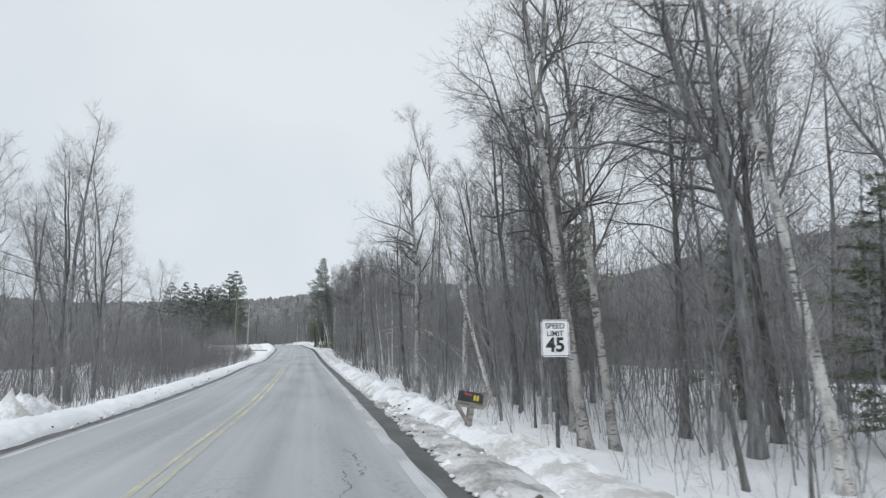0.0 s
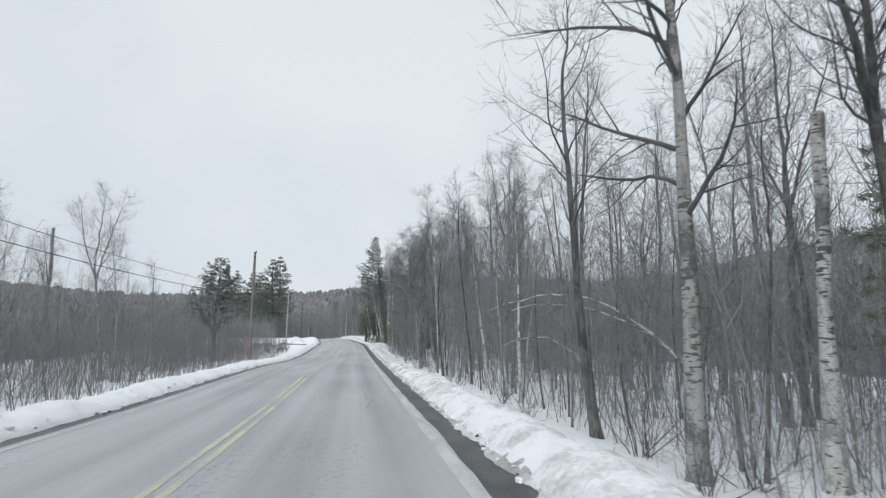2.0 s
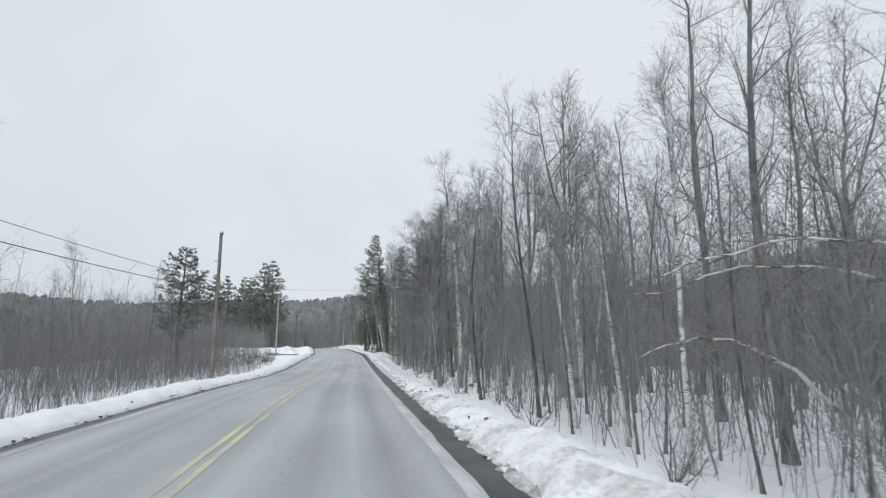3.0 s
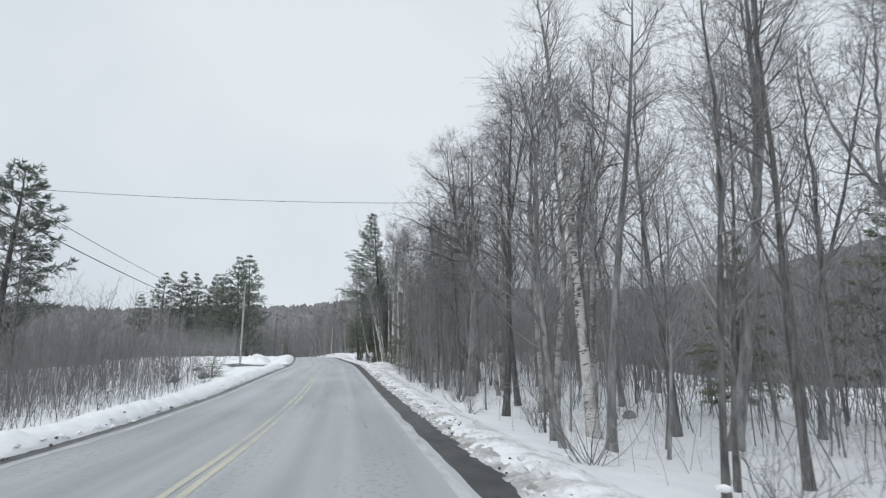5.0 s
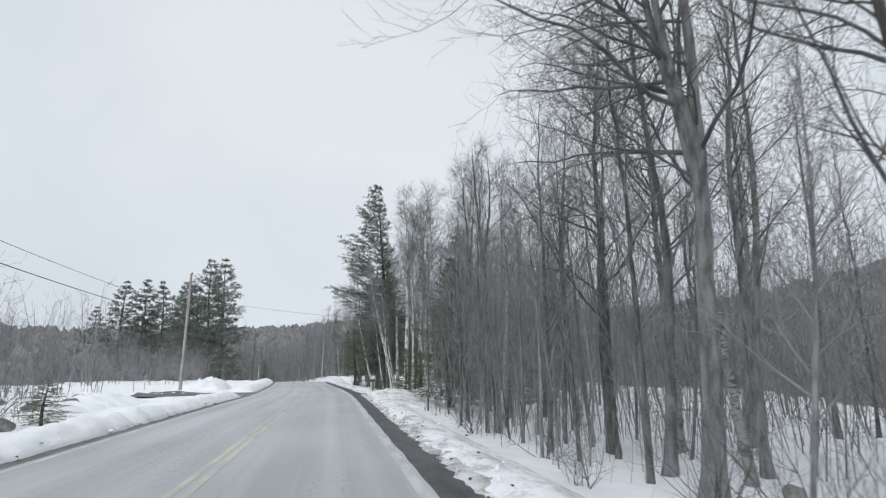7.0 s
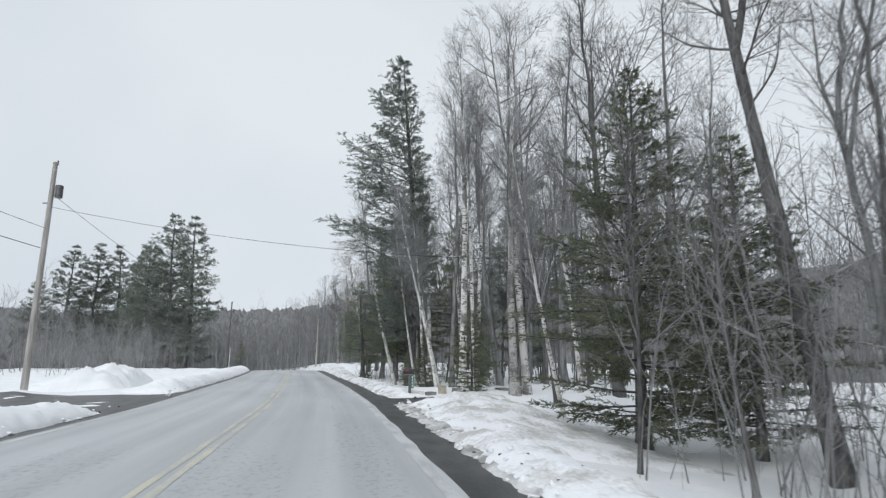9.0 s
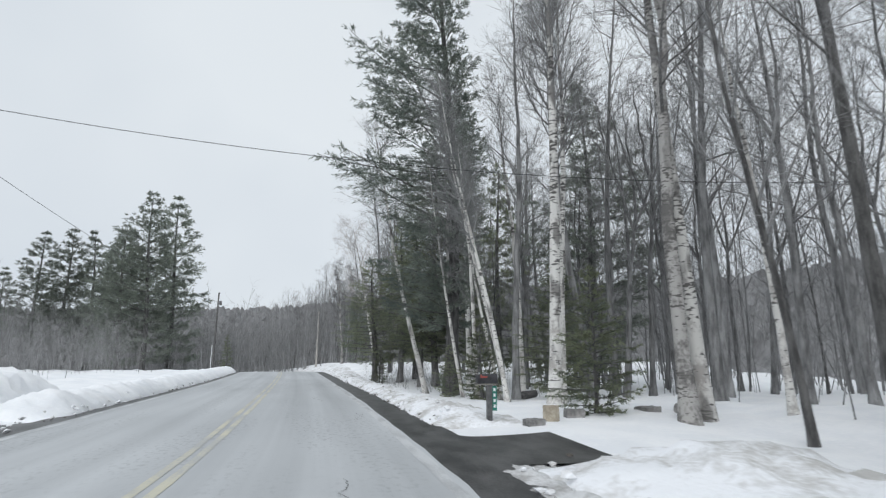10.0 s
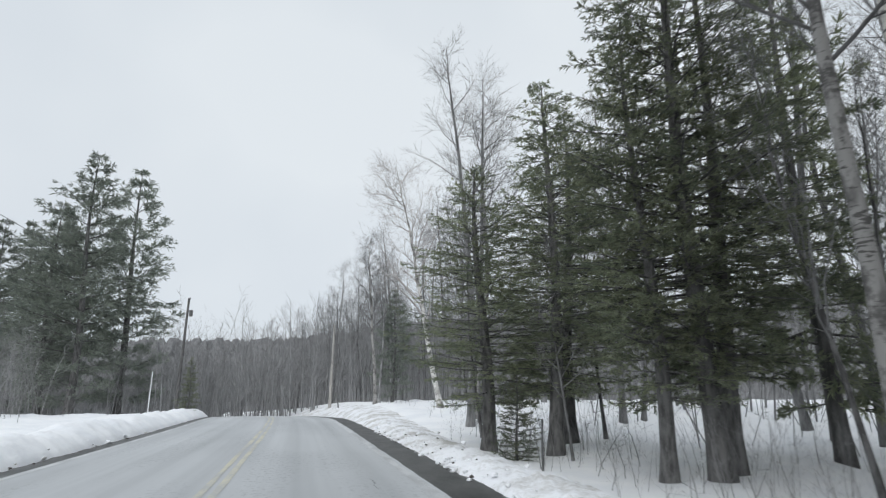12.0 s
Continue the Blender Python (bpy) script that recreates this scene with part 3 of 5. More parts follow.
def bare_tree(name, label, seed, height=15.0, radius=0.17, clear=0.35, limbs=20, subs=6, twigs=5, reach=0.24, bark=None, twig=None, fork=False, bow=0.03, spread=0.9, lift=0.16, snag=False, toward=0.0, coarse=False, stout=0.8, sweep=0.0):
    """A leafless tree: tapered trunk with root flare, ascending limbs, branches, twigs and twig ends. Height along z from the foot."""
    rs, g = random.Random(seed), np.random.RandomState(seed)
    root = new(name)
    trunk, crown = Wood(), Wood()
    n = 22
    t = np.linspace(0, 1, n)
    ph = rs.uniform(0, 6.28)
    bend = height * bow
    w1, w2 = rs.uniform(2.0, 4.5), rs.uniform(2.0, 4.5)
    cx = bend * np.sin(t * w1 + ph) - bend * math.sin(ph) + 0.018 * height * np.convolve(g.normal(0, 1, n + 4), np.ones(5) / 5, "valid") * t
    cy = bend * np.cos(t * w2 + ph) - bend * math.cos(ph)
    cx = cx + sweep * height * (1 - (1 - t) ** 2.5)
    pts = np.stack([cx, cy, t * height - 0.25], 1)
    rad = radius * ((1 - t) ** 0.8 * 0.96 + 0.04 * (1 - t)) + 0.006
    rad *= 1 + 0.04 * g.normal(0, 1, n)
    rad[0] *= 1.55
    rad[1] *= 1.12
    if snag:
        rad = np.maximum(rad, radius * 0.62)
    trunk.limb(pts, rad, 10)
    stems = [(pts, rad, clear)]
    if fork:
        for _ in range(2 if rs.random() < 0.5 else 1):
            i = rs.randint(8, 12)
            way = np.array([side_way(rs, np.array([0, 0, 1.0]), rs.uniform(0.28, 0.5))])
            p2 = runs(g, pts[i][None], way, np.array([height * (1 - t[i]) * 0.95]), 21, 0.045, 0.035)[0]
            r2 = rad[i] * 0.78 * (1 - np.linspace(0, 1, n)) ** 0.8 + 0.006
            trunk.limb(p2, r2, 8)
            stems.append((p2, r2, 0.08))
    for k, (sp, sr, lo) in enumerate(stems):
        if not limbs:
            break
        many = max(2, int(limbs * (1.0 if k == 0 else 0.55) / (1.0 if len(stems) == 1 else 1.25)))
        size = 1.0 if k == 0 else 0.75
        lp, u, _, ln = grow(g, sp[None], many, lo, 0.98, (0.65 * spread, 1.15 * spread), lambda u, o: height * reach * size * (1.12 - u) * g.uniform(0.55, 1.35, len(u)) + 0.5, 7, lift * 0.7, 0.13, (toward, 0, 0), 0.9)
        r0 = np.interp(u, np.linspace(0, 1, n), sr)
        base = np.minimum(r0 * 0.55, (0.010 + ln * 0.0095) * stout)
        lr = base[:, None] * (1 - np.linspace(0, 1, 8)) ** 0.8 + 0.0045
        if coarse:
            crown.limbs(lp[:, [0, 3, 5, 7]], lr[:, [0, 3, 5, 7]], 3)
        else:
            crown.limbs(lp, lr, 5)
        sp2, v, own, l2 = grow(g, lp, subs, 0.15, 1.0, (0.5, 1.0), lambda v, o: ln[o] * g.uniform(0.22, 0.52, len(v)) * (1.15 - 0.55 * v) + 0.12, 4, lift * 0.6, 0.14)
        r2 = np.maximum(0.0055, base[own] * (1.05 - v) * 0.62)
        if coarse:
            crown.slips(sp2[:, 0], sp2[:, 2], np.maximum(0.012, r2 * 1.9))
            crown.slips(sp2[:, 2], sp2[:, 4], 0.010)
        else:
            crown.limbs(sp2, r2[:, None] * (1 - 0.9 * np.linspace(0, 1, 5)) + 0.0028, 3)
        tw, _, _, l3 = grow(g, sp2, twigs, 0.15, 1.0, (0.4, 0.95), lambda z, o: g.uniform(0.35, 1.1, len(z)) * np.minimum(1, 0.3 + l2[o]), 2, 0.10, 0.14)
        if coarse:
            crown.slips(tw[:, 0], tw[:, 2], 0.009)
        else:
            crown.slips(tw[:, 0], tw[:, 1], 0.0095)
            crown.slips(tw[:, 1], tw[:, 2], 0.007)
        ends, _, _, _ = grow(g, tw, 1 if coarse else 2, 0.3, 0.9, (0.5, 0.9), lambda z, o: g.uniform(0.15, 0.5, len(z)), 1, 0.08, 0.1)
        crown.slips(ends[:, 0], ends[:, 1], 0.0065)
    trunk.mesh("trunk", bark or BARK, root)
    if limbs:
        crown.mesh("crown", twig or TWIG, root)
    tagged(root, label, "tree", "bare trees in the woods")
    return root


def needle_tree(name, label, seed, height, radius, span, bare=0.12, rows=30, per=5, shoots=9, tufts=3, blades=9, size=0.25, droop=0.0, shape=0.8, mat=None, ragged=0.35, group="conifers by the road", slim=0.085, toward=0.0, sprawl=0.36, bark=None, jitter=0.35, skirt=0.55, shy=0.0):
    """A conifer: trunk, whorls of boughs, branchlets along them, and bunches of slim needles along those."""
    g = np.random.RandomState(seed)
    root = new(name)
    trunk, boughs = Wood(), Wood()
    t = np.linspace(0, 1, 14)
    sway = height * 0.012
    pts = np.stack([sway * np.sin(t * 5 + seed), sway * np.cos(t * 4 + seed) - sway * math.cos(seed), t * height - 0.25], 1)
    pts[:, 0] -= pts[0, 0]
    rad = radius * (1 - t) ** 0.85 + 0.012
    rad[0] *= 1.35
    trunk.limb(pts, rad, 10)
    k = np.repeat(np.arange(rows), per)
    u = np.clip(bare + (0.985 - bare) * (k + g.uniform(-jitter, jitter, len(k))) / (rows - 1), bare, 0.985)
    turn = np.repeat(g.uniform(0, 6.28, rows), per) + np.tile(np.arange(per), rows) * 2 * math.pi / per + g.uniform(-0.4, 0.4, len(k))
    full = span * np.minimum(1.0, (1 - u) / (1 - bare) * 1.25) ** shape * np.minimum(1.0, skirt + (u - bare) * (3.0 if skirt > 0.5 else 1.9))
    ln = full * g.uniform(1 - ragged, 1 + ragged * 0.6, len(k)) * (1 - np.where(np.cos(turn) < 0, toward, toward + shy) * np.cos(turn)) + 0.15
    tilt = g.uniform(-0.05, 0.22, len(k)) + 0.55 * u * u - droop
    keep = g.rand(len(k)) > ragged * 0.4
    u, turn, ln, tilt = u[keep], turn[keep], ln[keep], tilt[keep]
    start = np.stack([np.interp(u, t, pts[:, 0]), np.interp(u, t, pts[:, 1]), u * height - 0.25], 1)
    way = np.stack([np.cos(turn) * np.cos(tilt), np.sin(turn) * np.cos(tilt), np.sin(tilt)], 1)
    p = runs(g, start, way, ln, 5, 0.05 - droop * 0.22, 0.055)
    boughs.limbs(p, (0.010 + ln * 0.007)[:, None] * (1 - 0.85 * np.linspace(0, 1, 6)), 4)
    sh, v, own, l2 = grow(g, p, shoots, 0.14, 1.0, (0.55, 1.05), lambda v, o: ln[o] * sprawl * (1.12 - v) * g.uniform(0.55, 1.3, len(v)) + size * 0.5, 2, -droop * 0.12, 0.07)
    sh[:, 1:, 2] = sh[:, :1, 2] + (sh[:, 1:, 2] - sh[:, :1, 2]) * 0.35 - droop * 0.25 * l2[:, None] * np.array([0.4, 1.0])
    some = g.rand(len(sh)) < 0.12 + ln[own] / (span * 0.9)
    sh, l2 = sh[some], l2[some]
    boughs.slips(sh[:, 0], sh[:, 2], 0.012)
    e, _, o2, _ = grow(g, sh, tufts * blades, 0.15, 1.05, (0.25, 1.0), lambda z, o: size * g.uniform(0.55, 1.3, len(z)), 1, 0.02, 0.05)
    trunk.mesh("trunk", bark or BARK_DARK, root)
    e = e[g.rand(len(e)) < 0.15 + l2[o2] / (span * sprawl * 0.8)]
    a, b = e[:, 0], e[:, 1]
    x = np.cross(b - a, g.normal(0, 1, a.shape))
    x *= size * slim / (np.linalg.norm(x, axis=1, keepdims=True) + 1e-9)
    needles = np.stack([a - x * 0.5, a * 0.5 + b * 0.5 - x, b, a * 0.55 + b * 0.45 + x], 1).reshape(-1, 3)
    bv, bf = boughs.arrays()
    i = np.arange(len(a))[:, None] * 4
    crown = mesh_object("crown", np.concatenate([bv, needles]), np.concatenate([bf, i + np.arange(4)[None, :] + len(bv)]), BARK_DARK, root)
    crown.data.materials.append(mat or NEEDLE)
    crown.data.polygons.foreach_set("material_index", np.concatenate([np.zeros(len(bf), int), np.ones(len(a), int)]))
    tagged(root, label, "tree", group)
    return root


def stand(ob, x, y, scale=1.0, turn=0.0, lean=(0.0, 0.0), z=None, tall=None):
    """The pose of a tree on the ground: lean in metres per metre of height towards x and y."""
    up = Vector((lean[0], lean[1], 1)).normalized()
    rot = Vector((0, 0, 1)).rotation_difference(up) @ Euler((0, 0, turn)).to_quaternion()
    return Matrix.LocRotScale((x, y, gz(x, y) if z is None else z), rot, (scale, scale, tall or scale))


def copy_at(model, m):
    """A copy whose size is that of the pose alone, whatever the model's own scale."""
    return copy_thing(model, m @ Matrix.Diagonal((1 / model.scale[0], 1 / model.scale[1], 1 / model.scale[2], 1)))

# models of the woods' trees, each used where it first stands
GREYS = [bare_tree("bare_tree", "tall leafless grey-barked tree standing in snow", 100 + k, height=(16, 15, 17, 14, 15.5, 13)[k], radius=(0.19, 0.17, 0.2, 0.15, 0.17, 0.14)[k], clear=(0.4, 0.35, 0.45, 0.3, 0.38, 0.3)[k],
    limbs=(24, 26, 22, 26, 24, 26)[k], subs=8, twigs=6, fork=k % 2 == 0, bow=0.015 + 0.004 * k, spread=1.0, lift=0.10, bark=BARK_DARK if k in (0, 2) else BARK, twig=TWIG_DARK if k < 3 else TWIG) for k in range(6)]
ASPENS = [bare_tree("pale_aspen_tree", "leafless pale grey aspen with dark knots in snow", 120 + k, height=(15, 16.5, 14)[k], radius=(0.17, 0.2, 0.15)[k], clear=0.42, limbs=24, subs=8, twigs=6, reach=0.29, fork=k == 1, bark=BIRCH_GREY, twig=TWIG_DARK, bow=0.014, spread=1.0, lift=0.10) for k in range(3)]
BIRCHES = [bare_tree("white_birch_tree", "leafless white birch with dark bark marks in snow", 130 + k, height=(13, 15, 11)[k], radius=(0.13, 0.18, 0.11)[k], clear=0.45, limbs=20, subs=6, twigs=7, reach=0.2, bark=BIRCH, bow=0.018, lift=0.12) for k in range(3)]
SLIMS = [bare_tree("slim_bare_tree", "slender leafless young tree standing in snow", 140 + k, height=(9, 11, 8, 10)[k], radius=(0.055, 0.065, 0.045, 0.06)[k], clear=0.25, limbs=22, subs=4, twigs=5, reach=0.2, bark=(BARK, BARK_DARK)[k % 2], bow=0.025, lift=0.16, spread=0.85, coarse=True) for k in range(4)]
LIGHTS = [bare_tree("bare_tree", "leafless grey tree deeper in the winter woods", 150 + k, height=(15, 17, 13, 16)[k], radius=(0.13, 0.15, 0.11, 0.14)[k], clear=0.28, limbs=26, subs=6, twigs=6, reach=0.21, fork=k % 2 == 0, bow=0.018, spread=0.95, lift=0.12, coarse=True) for k in range(4)]
EDGES = [bare_tree("roadside_bare_tree", "leafless tree with long limbs reaching over the road", 160 + k, height=(15.5, 14.5)[k], radius=(0.2, 0.18)[k], clear=0.3, limbs=24, subs=9, twigs=7, reach=0.34, bow=0.016, fork=k == 0, lift=0.06, toward=-0.6, bark=BARK_DARK, twig=TWIG_DARK) for k in range(2)]
BROAD = [bare_tree("broad_bare_tree", "big leafless tree with long level limbs", 166 + k, height=16.5, radius=0.25, clear=0.36, limbs=28, subs=10, twigs=7, reach=0.42, bow=0.012, fork=True, lift=0.02, spread=1.25, toward=-0.5, bark=(BARK, BIRCH_GREY)[k], twig=TWIG_DARK) for k in range(2)]
LONE = [bare_tree("leaning_bare_tree", "dark slender leaning tree beside the snow bank", 181, height=14.0, radius=0.145, clear=0.36, limbs=15, subs=6, twigs=4, reach=0.36, bow=0.004, lift=0.04, spread=0.85, toward=-0.35, sweep=-0.068, stout=0.65, bark=BARK_DARK, twig=TWIG_DARK)]
LIMBY = [bare_tree("pale_aspen_tree", "pale aspen with strong dark ascending limbs in snow", 185, height=15.0, radius=0.19, clear=0.34, limbs=18, subs=8, twigs=6, reach=0.40, bow=0.01, lift=0.07, spread=0.95, toward=-0.25, bark=BIRCH_GREY, twig=TWIG_DARK, stout=1.35)]
WEEPER = [bare_tree("white_birch_tree", "pale birch with fine drooping twigs in snow", 188, height=15.0, radius=0.16, clear=0.3, limbs=24, subs=9, twigs=8, reach=0.40, bow=0.01, lift=-0.01, spread=0.9, toward=-0.6, sweep=-0.03, bark=BIRCH, twig=TWIG_FAIR)]
MODELS = {"lone": LONE, "limby": LIMBY, "weeper": WEEPER, "broad": BROAD, "edge": EDGES, "grey": GREYS, "aspen": ASPENS, "birch": BIRCHES, "slim": SLIMS, "light": LIGHTS}
USED = set()
TAKEN = []


def plant(kind, k, x, y, scale=1.0, lean=(0.0, 0.0), turn=None, tall=None, label=""):
    model = MODELS[kind][k % len(MODELS[kind])]
    if turn is None:
        turn = (x * 12.9898 + y * 78.233) % 6.28
    m = stand(model, x, y, scale, turn, lean, tall=tall)
    if model.name in USED:
        ob = copy_at(model, m)
    else:
        model.matrix_basis = m
        USED.add(model.name)
        ob = model
    if label:
        tagged(ob, label)
    TAKEN.append((x, y))
    return ob


# trees that stand at the edge of the woods, in the order in which the road passes them
plant("aspen", 1, 7.9, 16.4, 0.90, (-0.09, 0.0), tall=1.15, label="big pale birch with dark root flare in snow")
plant("broad", 1, 9.7, 20.8, 0.86, (-0.06, 0.0), tall=1.0, turn=0.0)
plant("broad", 0, 12.2, 14.6, 0.85, (-0.03, 0.0), tall=1.05, turn=-0.5)
plant("grey", 0, 14.2, 16.0, 0.95, (0.0, 0.0))
plant("edge", 0, 13.0, 19.0, 0.9, (-0.02, 0.0), turn=0.4)
plant("birch", 0, 10.8, 10.5, 1.08, (-0.12, 0.0), tall=1.15)
plant("aspen", 2, 9.0, 16.7, 0.99, (-0.13, 0.0), tall=1.15)
plant("limby", 0, 6.7, 37.1, 1.0, (-0.03, 0.0), turn=0.4)
plant("lone", 0, 7.1, 42.8, 1.0, (0.02, 0.0), turn=0.0)
plant("birch", 1, 9.6, 30.4, 0.66, (-0.31, 0.0), tall=1.1, label="white birch leaning over towards the road")
plant("aspen", 2, 13.6, 74.4, 1.18, (0.03, 0.0), tall=1.15)
plant("birch", 1, 12.7, 71.0, 0.95, (-0.01, 0.0), tall=1.15)
plant("aspen", 1, 11.6, 71.3, 1.0, (0.0, 0.0), tall=1.1)
plant("slim", 3, 6.4, 68.4, 1.3, (-0.03, 0.0), tall=1.0)
plant("birch", 1, 8.5, 84.6, 1.1, (-0.13, 0.0), tall=1.2, label="white birch leaning among grey trunks")
plant("grey", 3, 7.7, 81.5, 0.94, (0.05, 0.0), tall=1.15)
plant("grey", 4, 11.7, 81.7, 1.18, (0.06, 0.0), tall=1.15)
plant("slim", 0, 6.5, 83.0, 1.70, (0.00, 0.0), tall=1.40)
plant("grey", 5, 12.0, 85.3, 1.06, (0.00, 0.0), tall=1.15)
plant("edge", 1, 9.6, 76.3, 0.55, (-0.00, 0.0), tall=1.0, turn=0.0)
plant("aspen", 0, 9.8, 93.5, 1.18, (-0.00, 0.0), tall=1.15)
plant("broad", 0, 8.0, 102.6, 1.0, (0.045, 0.0), tall=1.05, turn=0.0)
plant("slim", 2, 6.2, 81.4, 1.92, (-0.16, 0.0), tall=1.40)
plant("edge", 0, 7.2, 91.1, 0.75, (0.03, 0.0), tall=1.02, turn=0.0)
plant("aspen", 2, 9.6, 91.4, 1.18, (0.03, 0.0), tall=1.15)
plant("aspen", 1, 10.1, 88.2, 0.77, (0.06, 0.0), tall=1.04)
plant("edge", 1, 9.9, 98.3, 0.9, (-0.05, 0.0), tall=1.15, turn=0.0)
plant("grey", 5, 9.1, 106.2, 1.18, (-0.03, 0.0), tall=1.15)
plant("aspen", 2, 12.5, 111.2, 1.18, (0.00, 0.0), tall=1.15)
plant("edge", 1, 9.6, 110.5, 1.1, (0.02, 0.0), tall=1.1, turn=0.0)
plant("grey", 2, 11.2, 130.0, 1.18, (-0.09, 0.0), tall=1.15, label="stout dark tree leaning towards the road")
plant("birch", 1, 9.7, 125.3, 0.77, (0.12, 0.0), tall=1.04)
plant("slim", 1, 9.0, 141.8, 1.35, (-0.05, 0.0), tall=1.35)
plant("birch", 2, 7.2, 136.3, 0.75, (-0.17, 0.0), tall=0.94)
plant("slim", 0, 8.4, 133.9, 1.92, (0.06, 0.0), tall=1.40)
plant("birch", 1, 6.7, 149.9, 1.18, (-0.01, 0.0), tall=1.35, label="stout white birch behind the roadside mailbox")
plant("birch", 0, 4.2, 161.7, 1.04, (-0.19, 0.0), tall=1.15)
plant("birch", 2, 5.1, 156.8, 0.75, (-0.14, 0.0), tall=1.00)
plant("birch", 0, 5.3, 154.9, 0.75, (-0.10, 0.0), tall=0.90)
plant("aspen", 0, 6.4, 166.4, 1.1, (0.03, 0.0), tall=1.15)
plant("birch", 1, 7.5, 166.0, 1.1, (-0.09, 0.0), tall=1.2)
plant("grey", 4, 8.6, 4.2, 1.2, (-0.02, 0.0))
plant("grey", 2, 10.6, 5.5, 1.1, (0.02, 0.0))
plant("grey", 1, 11.2, 26.0, 0.9, (0.02, 0.0))
plant("grey", 3, 9.6, 23.5, 0.8, (0.04, 0.0))
plant("aspen", 1, 8.0, 144.4, 1.04, (0.0, 0.0), tall=1.15, label="stout pale grey tree beside a white birch")
plant("birch", 1, 8.7, 144.8, 1.04, (-0.01, 0.0), tall=1.3)
plant("birch", 0, 7.6, 151.6, 1.1, (0.03, 0.0), tall=1.45)
plant("light", 1, 7.4, 156.5, 1.05, (-0.02, 0.0), tall=1.25)
plant("birch", 1, 8.4, 153.8, 0.9, (0.0, 0.0), tall=1.35)
plant("birch", 0, 5.9, 152.6, 0.62, (-0.2, 0.0), tall=0.95)
plant("birch", 2, 5.5, 151.3, 0.8, (-0.18, 0.0), tall=1.1)
plant("birch", 2, 6.3, 155.0, 0.8, (-0.16, 0.0))
plant("weeper", 0, 3.7, 193.8, 1.05, (-0.17, 0.0), turn=0.0)
plant("aspen", 2, 4.6, 188.0, 1.2, (0.03, 0.0))
plant("aspen", 0, 0.2, 201.0, 0.8, (-0.05, 0.0))
plant("birch", 2, 12.8, 70.0, 0.9, (0.05, 0.0))

plant("light", 1, 3.5, 184.5, 1.1, (-0.03, 0.0))
plant("light", 3, 4.4, 186.0, 1.15, (-0.02, 0.0))

for k, (x, y, s, l) in enumerate(((12.3, 142.8, 1.1, -0.08), (12.4, 149.5, 1.15, 0.02), (11.6, 145.4, 1.0, -0.12), (13.8, 141.0, 1.1, 0.0), (10.2, 154.8, 1.1, -0.04), (12.6, 157.5, 1.15, 0.03), (8.8, 160.0, 1.1, -0.05), (14.5, 152.0, 1.1, 0.0))):
    plant(("grey", "light", "birch", "light")[k % 4], k, x, y, s, (l, 0.0), tall=s * 1.2)

plant("grey", 2, 11.3, 31.5, 1.0, (-0.02, 0.0))
plant("edge", 0, 10.4, 23.2, 0.92, (-0.13, 0.0), turn=0.0)
plant("grey", 0, 11.7, 36.9, 0.95, (-0.10, 0.0))
plant("edge", 1, 14.2, 34.5, 0.95, (-0.03, 0.0), turn=0.0)
plant("grey", 1, 11.3, 105.2, 0.8, (0.0, 0.0), tall=1.1)
plant("birch", 2, 7.3, 58.2, 0.8, (-0.05, 0.0))
plant("birch", 0, 7.2, 51.2, 0.55, (-0.06, 0.0), tall=0.7)
plant("birch", 2, 7.6, 55.0, 0.6, (-0.08, 0.0), tall=0.8)

# a broken birch snag, and bent birches that arch over the undergrowth
snag = bare_tree("broken_birch_snag", "dead white birch with broken top in snow", 171, height=6.6, radius=0.19, limbs=4, clear=0.6, subs=1, twigs=1, reach=0.08, bark=BIRCH, bow=0.01, snag=True)
snag.matrix_basis = stand(snag, 9.9, 37.4, 1.2, 0.4, tall=1.24)
pole_snag = bare_tree("dead_tree_snag", "bare dead trunk standing above the brush", 172, height=13, radius=0.22, limbs=5, clear=0.7, subs=1, twigs=1, reach=0.06, bow=0.004, snag=True)
pole_snag.matrix_basis = stand(pole_snag, -29.0, 87.0)
stub = bare_tree("dead_tree_snag", "pale dead trunk leaning with a split top", 173, height=4.6, radius=0.17, limbs=3, clear=0.5, subs=1, twigs=1, reach=0.08, bark=BIRCH_GREY, bow=0.006, snag=True)
stub.matrix_basis = stand(stub, 10.4, 104.6, 1.0, 0.0, (-0.12, 0.0))


def arched_birch(x, y, reach, rise, turn, seed):
    """A bent birch whose stem rises and bows over to the ground side."""
    rs = random.Random(seed)
    root = new("bent_birch_tree")
    stem, crown = Wood(), Wood()
    a = np.linspace(0, 1, 18)
    way = np.array([math.cos(turn), math.sin(turn), 0])
    pts = way * (reach * a ** 1.2)[:, None] + np.array([0, 0, 1.0]) * (rise * np.sin(a * 2.1))[:, None]
    pts[1:, 2] += np.array([rs.gauss(0, 0.05) for _ in a[1:]])
    stem.limb(pts, 0.062 * (1 - a) + 0.01, 8)
    for k in range(26):
        i = rs.randint(4, 16)
        p = run_of(rs, pts[i], side_way(rs, unit(pts[i + 1] - pts[i]), 0.7), rs.uniform(0.6, 1.8), 5, -0.03, 0.12)
        crown.limb(p, np.linspace(0.012, 0.004, 6), 4)
        for j in range(4):
            crown.limb(run_of(rs, p[2 + j // 2], side_way(rs, unit(p[3] - p[2]), 0.7), rs.uniform(0.3, 0.7), 2, 0, 0.1), (0.005, 0.004, 0.003), 3)
    stem.mesh("trunk", BIRCH, root)
    crown.mesh("crown", TWIG_PALE, root)
    root.matrix_basis = pose(x, y, gz(x, y) - 0.1)
    return tagged(root, "thin white birch bent over by snow", "tree", "bent birches")


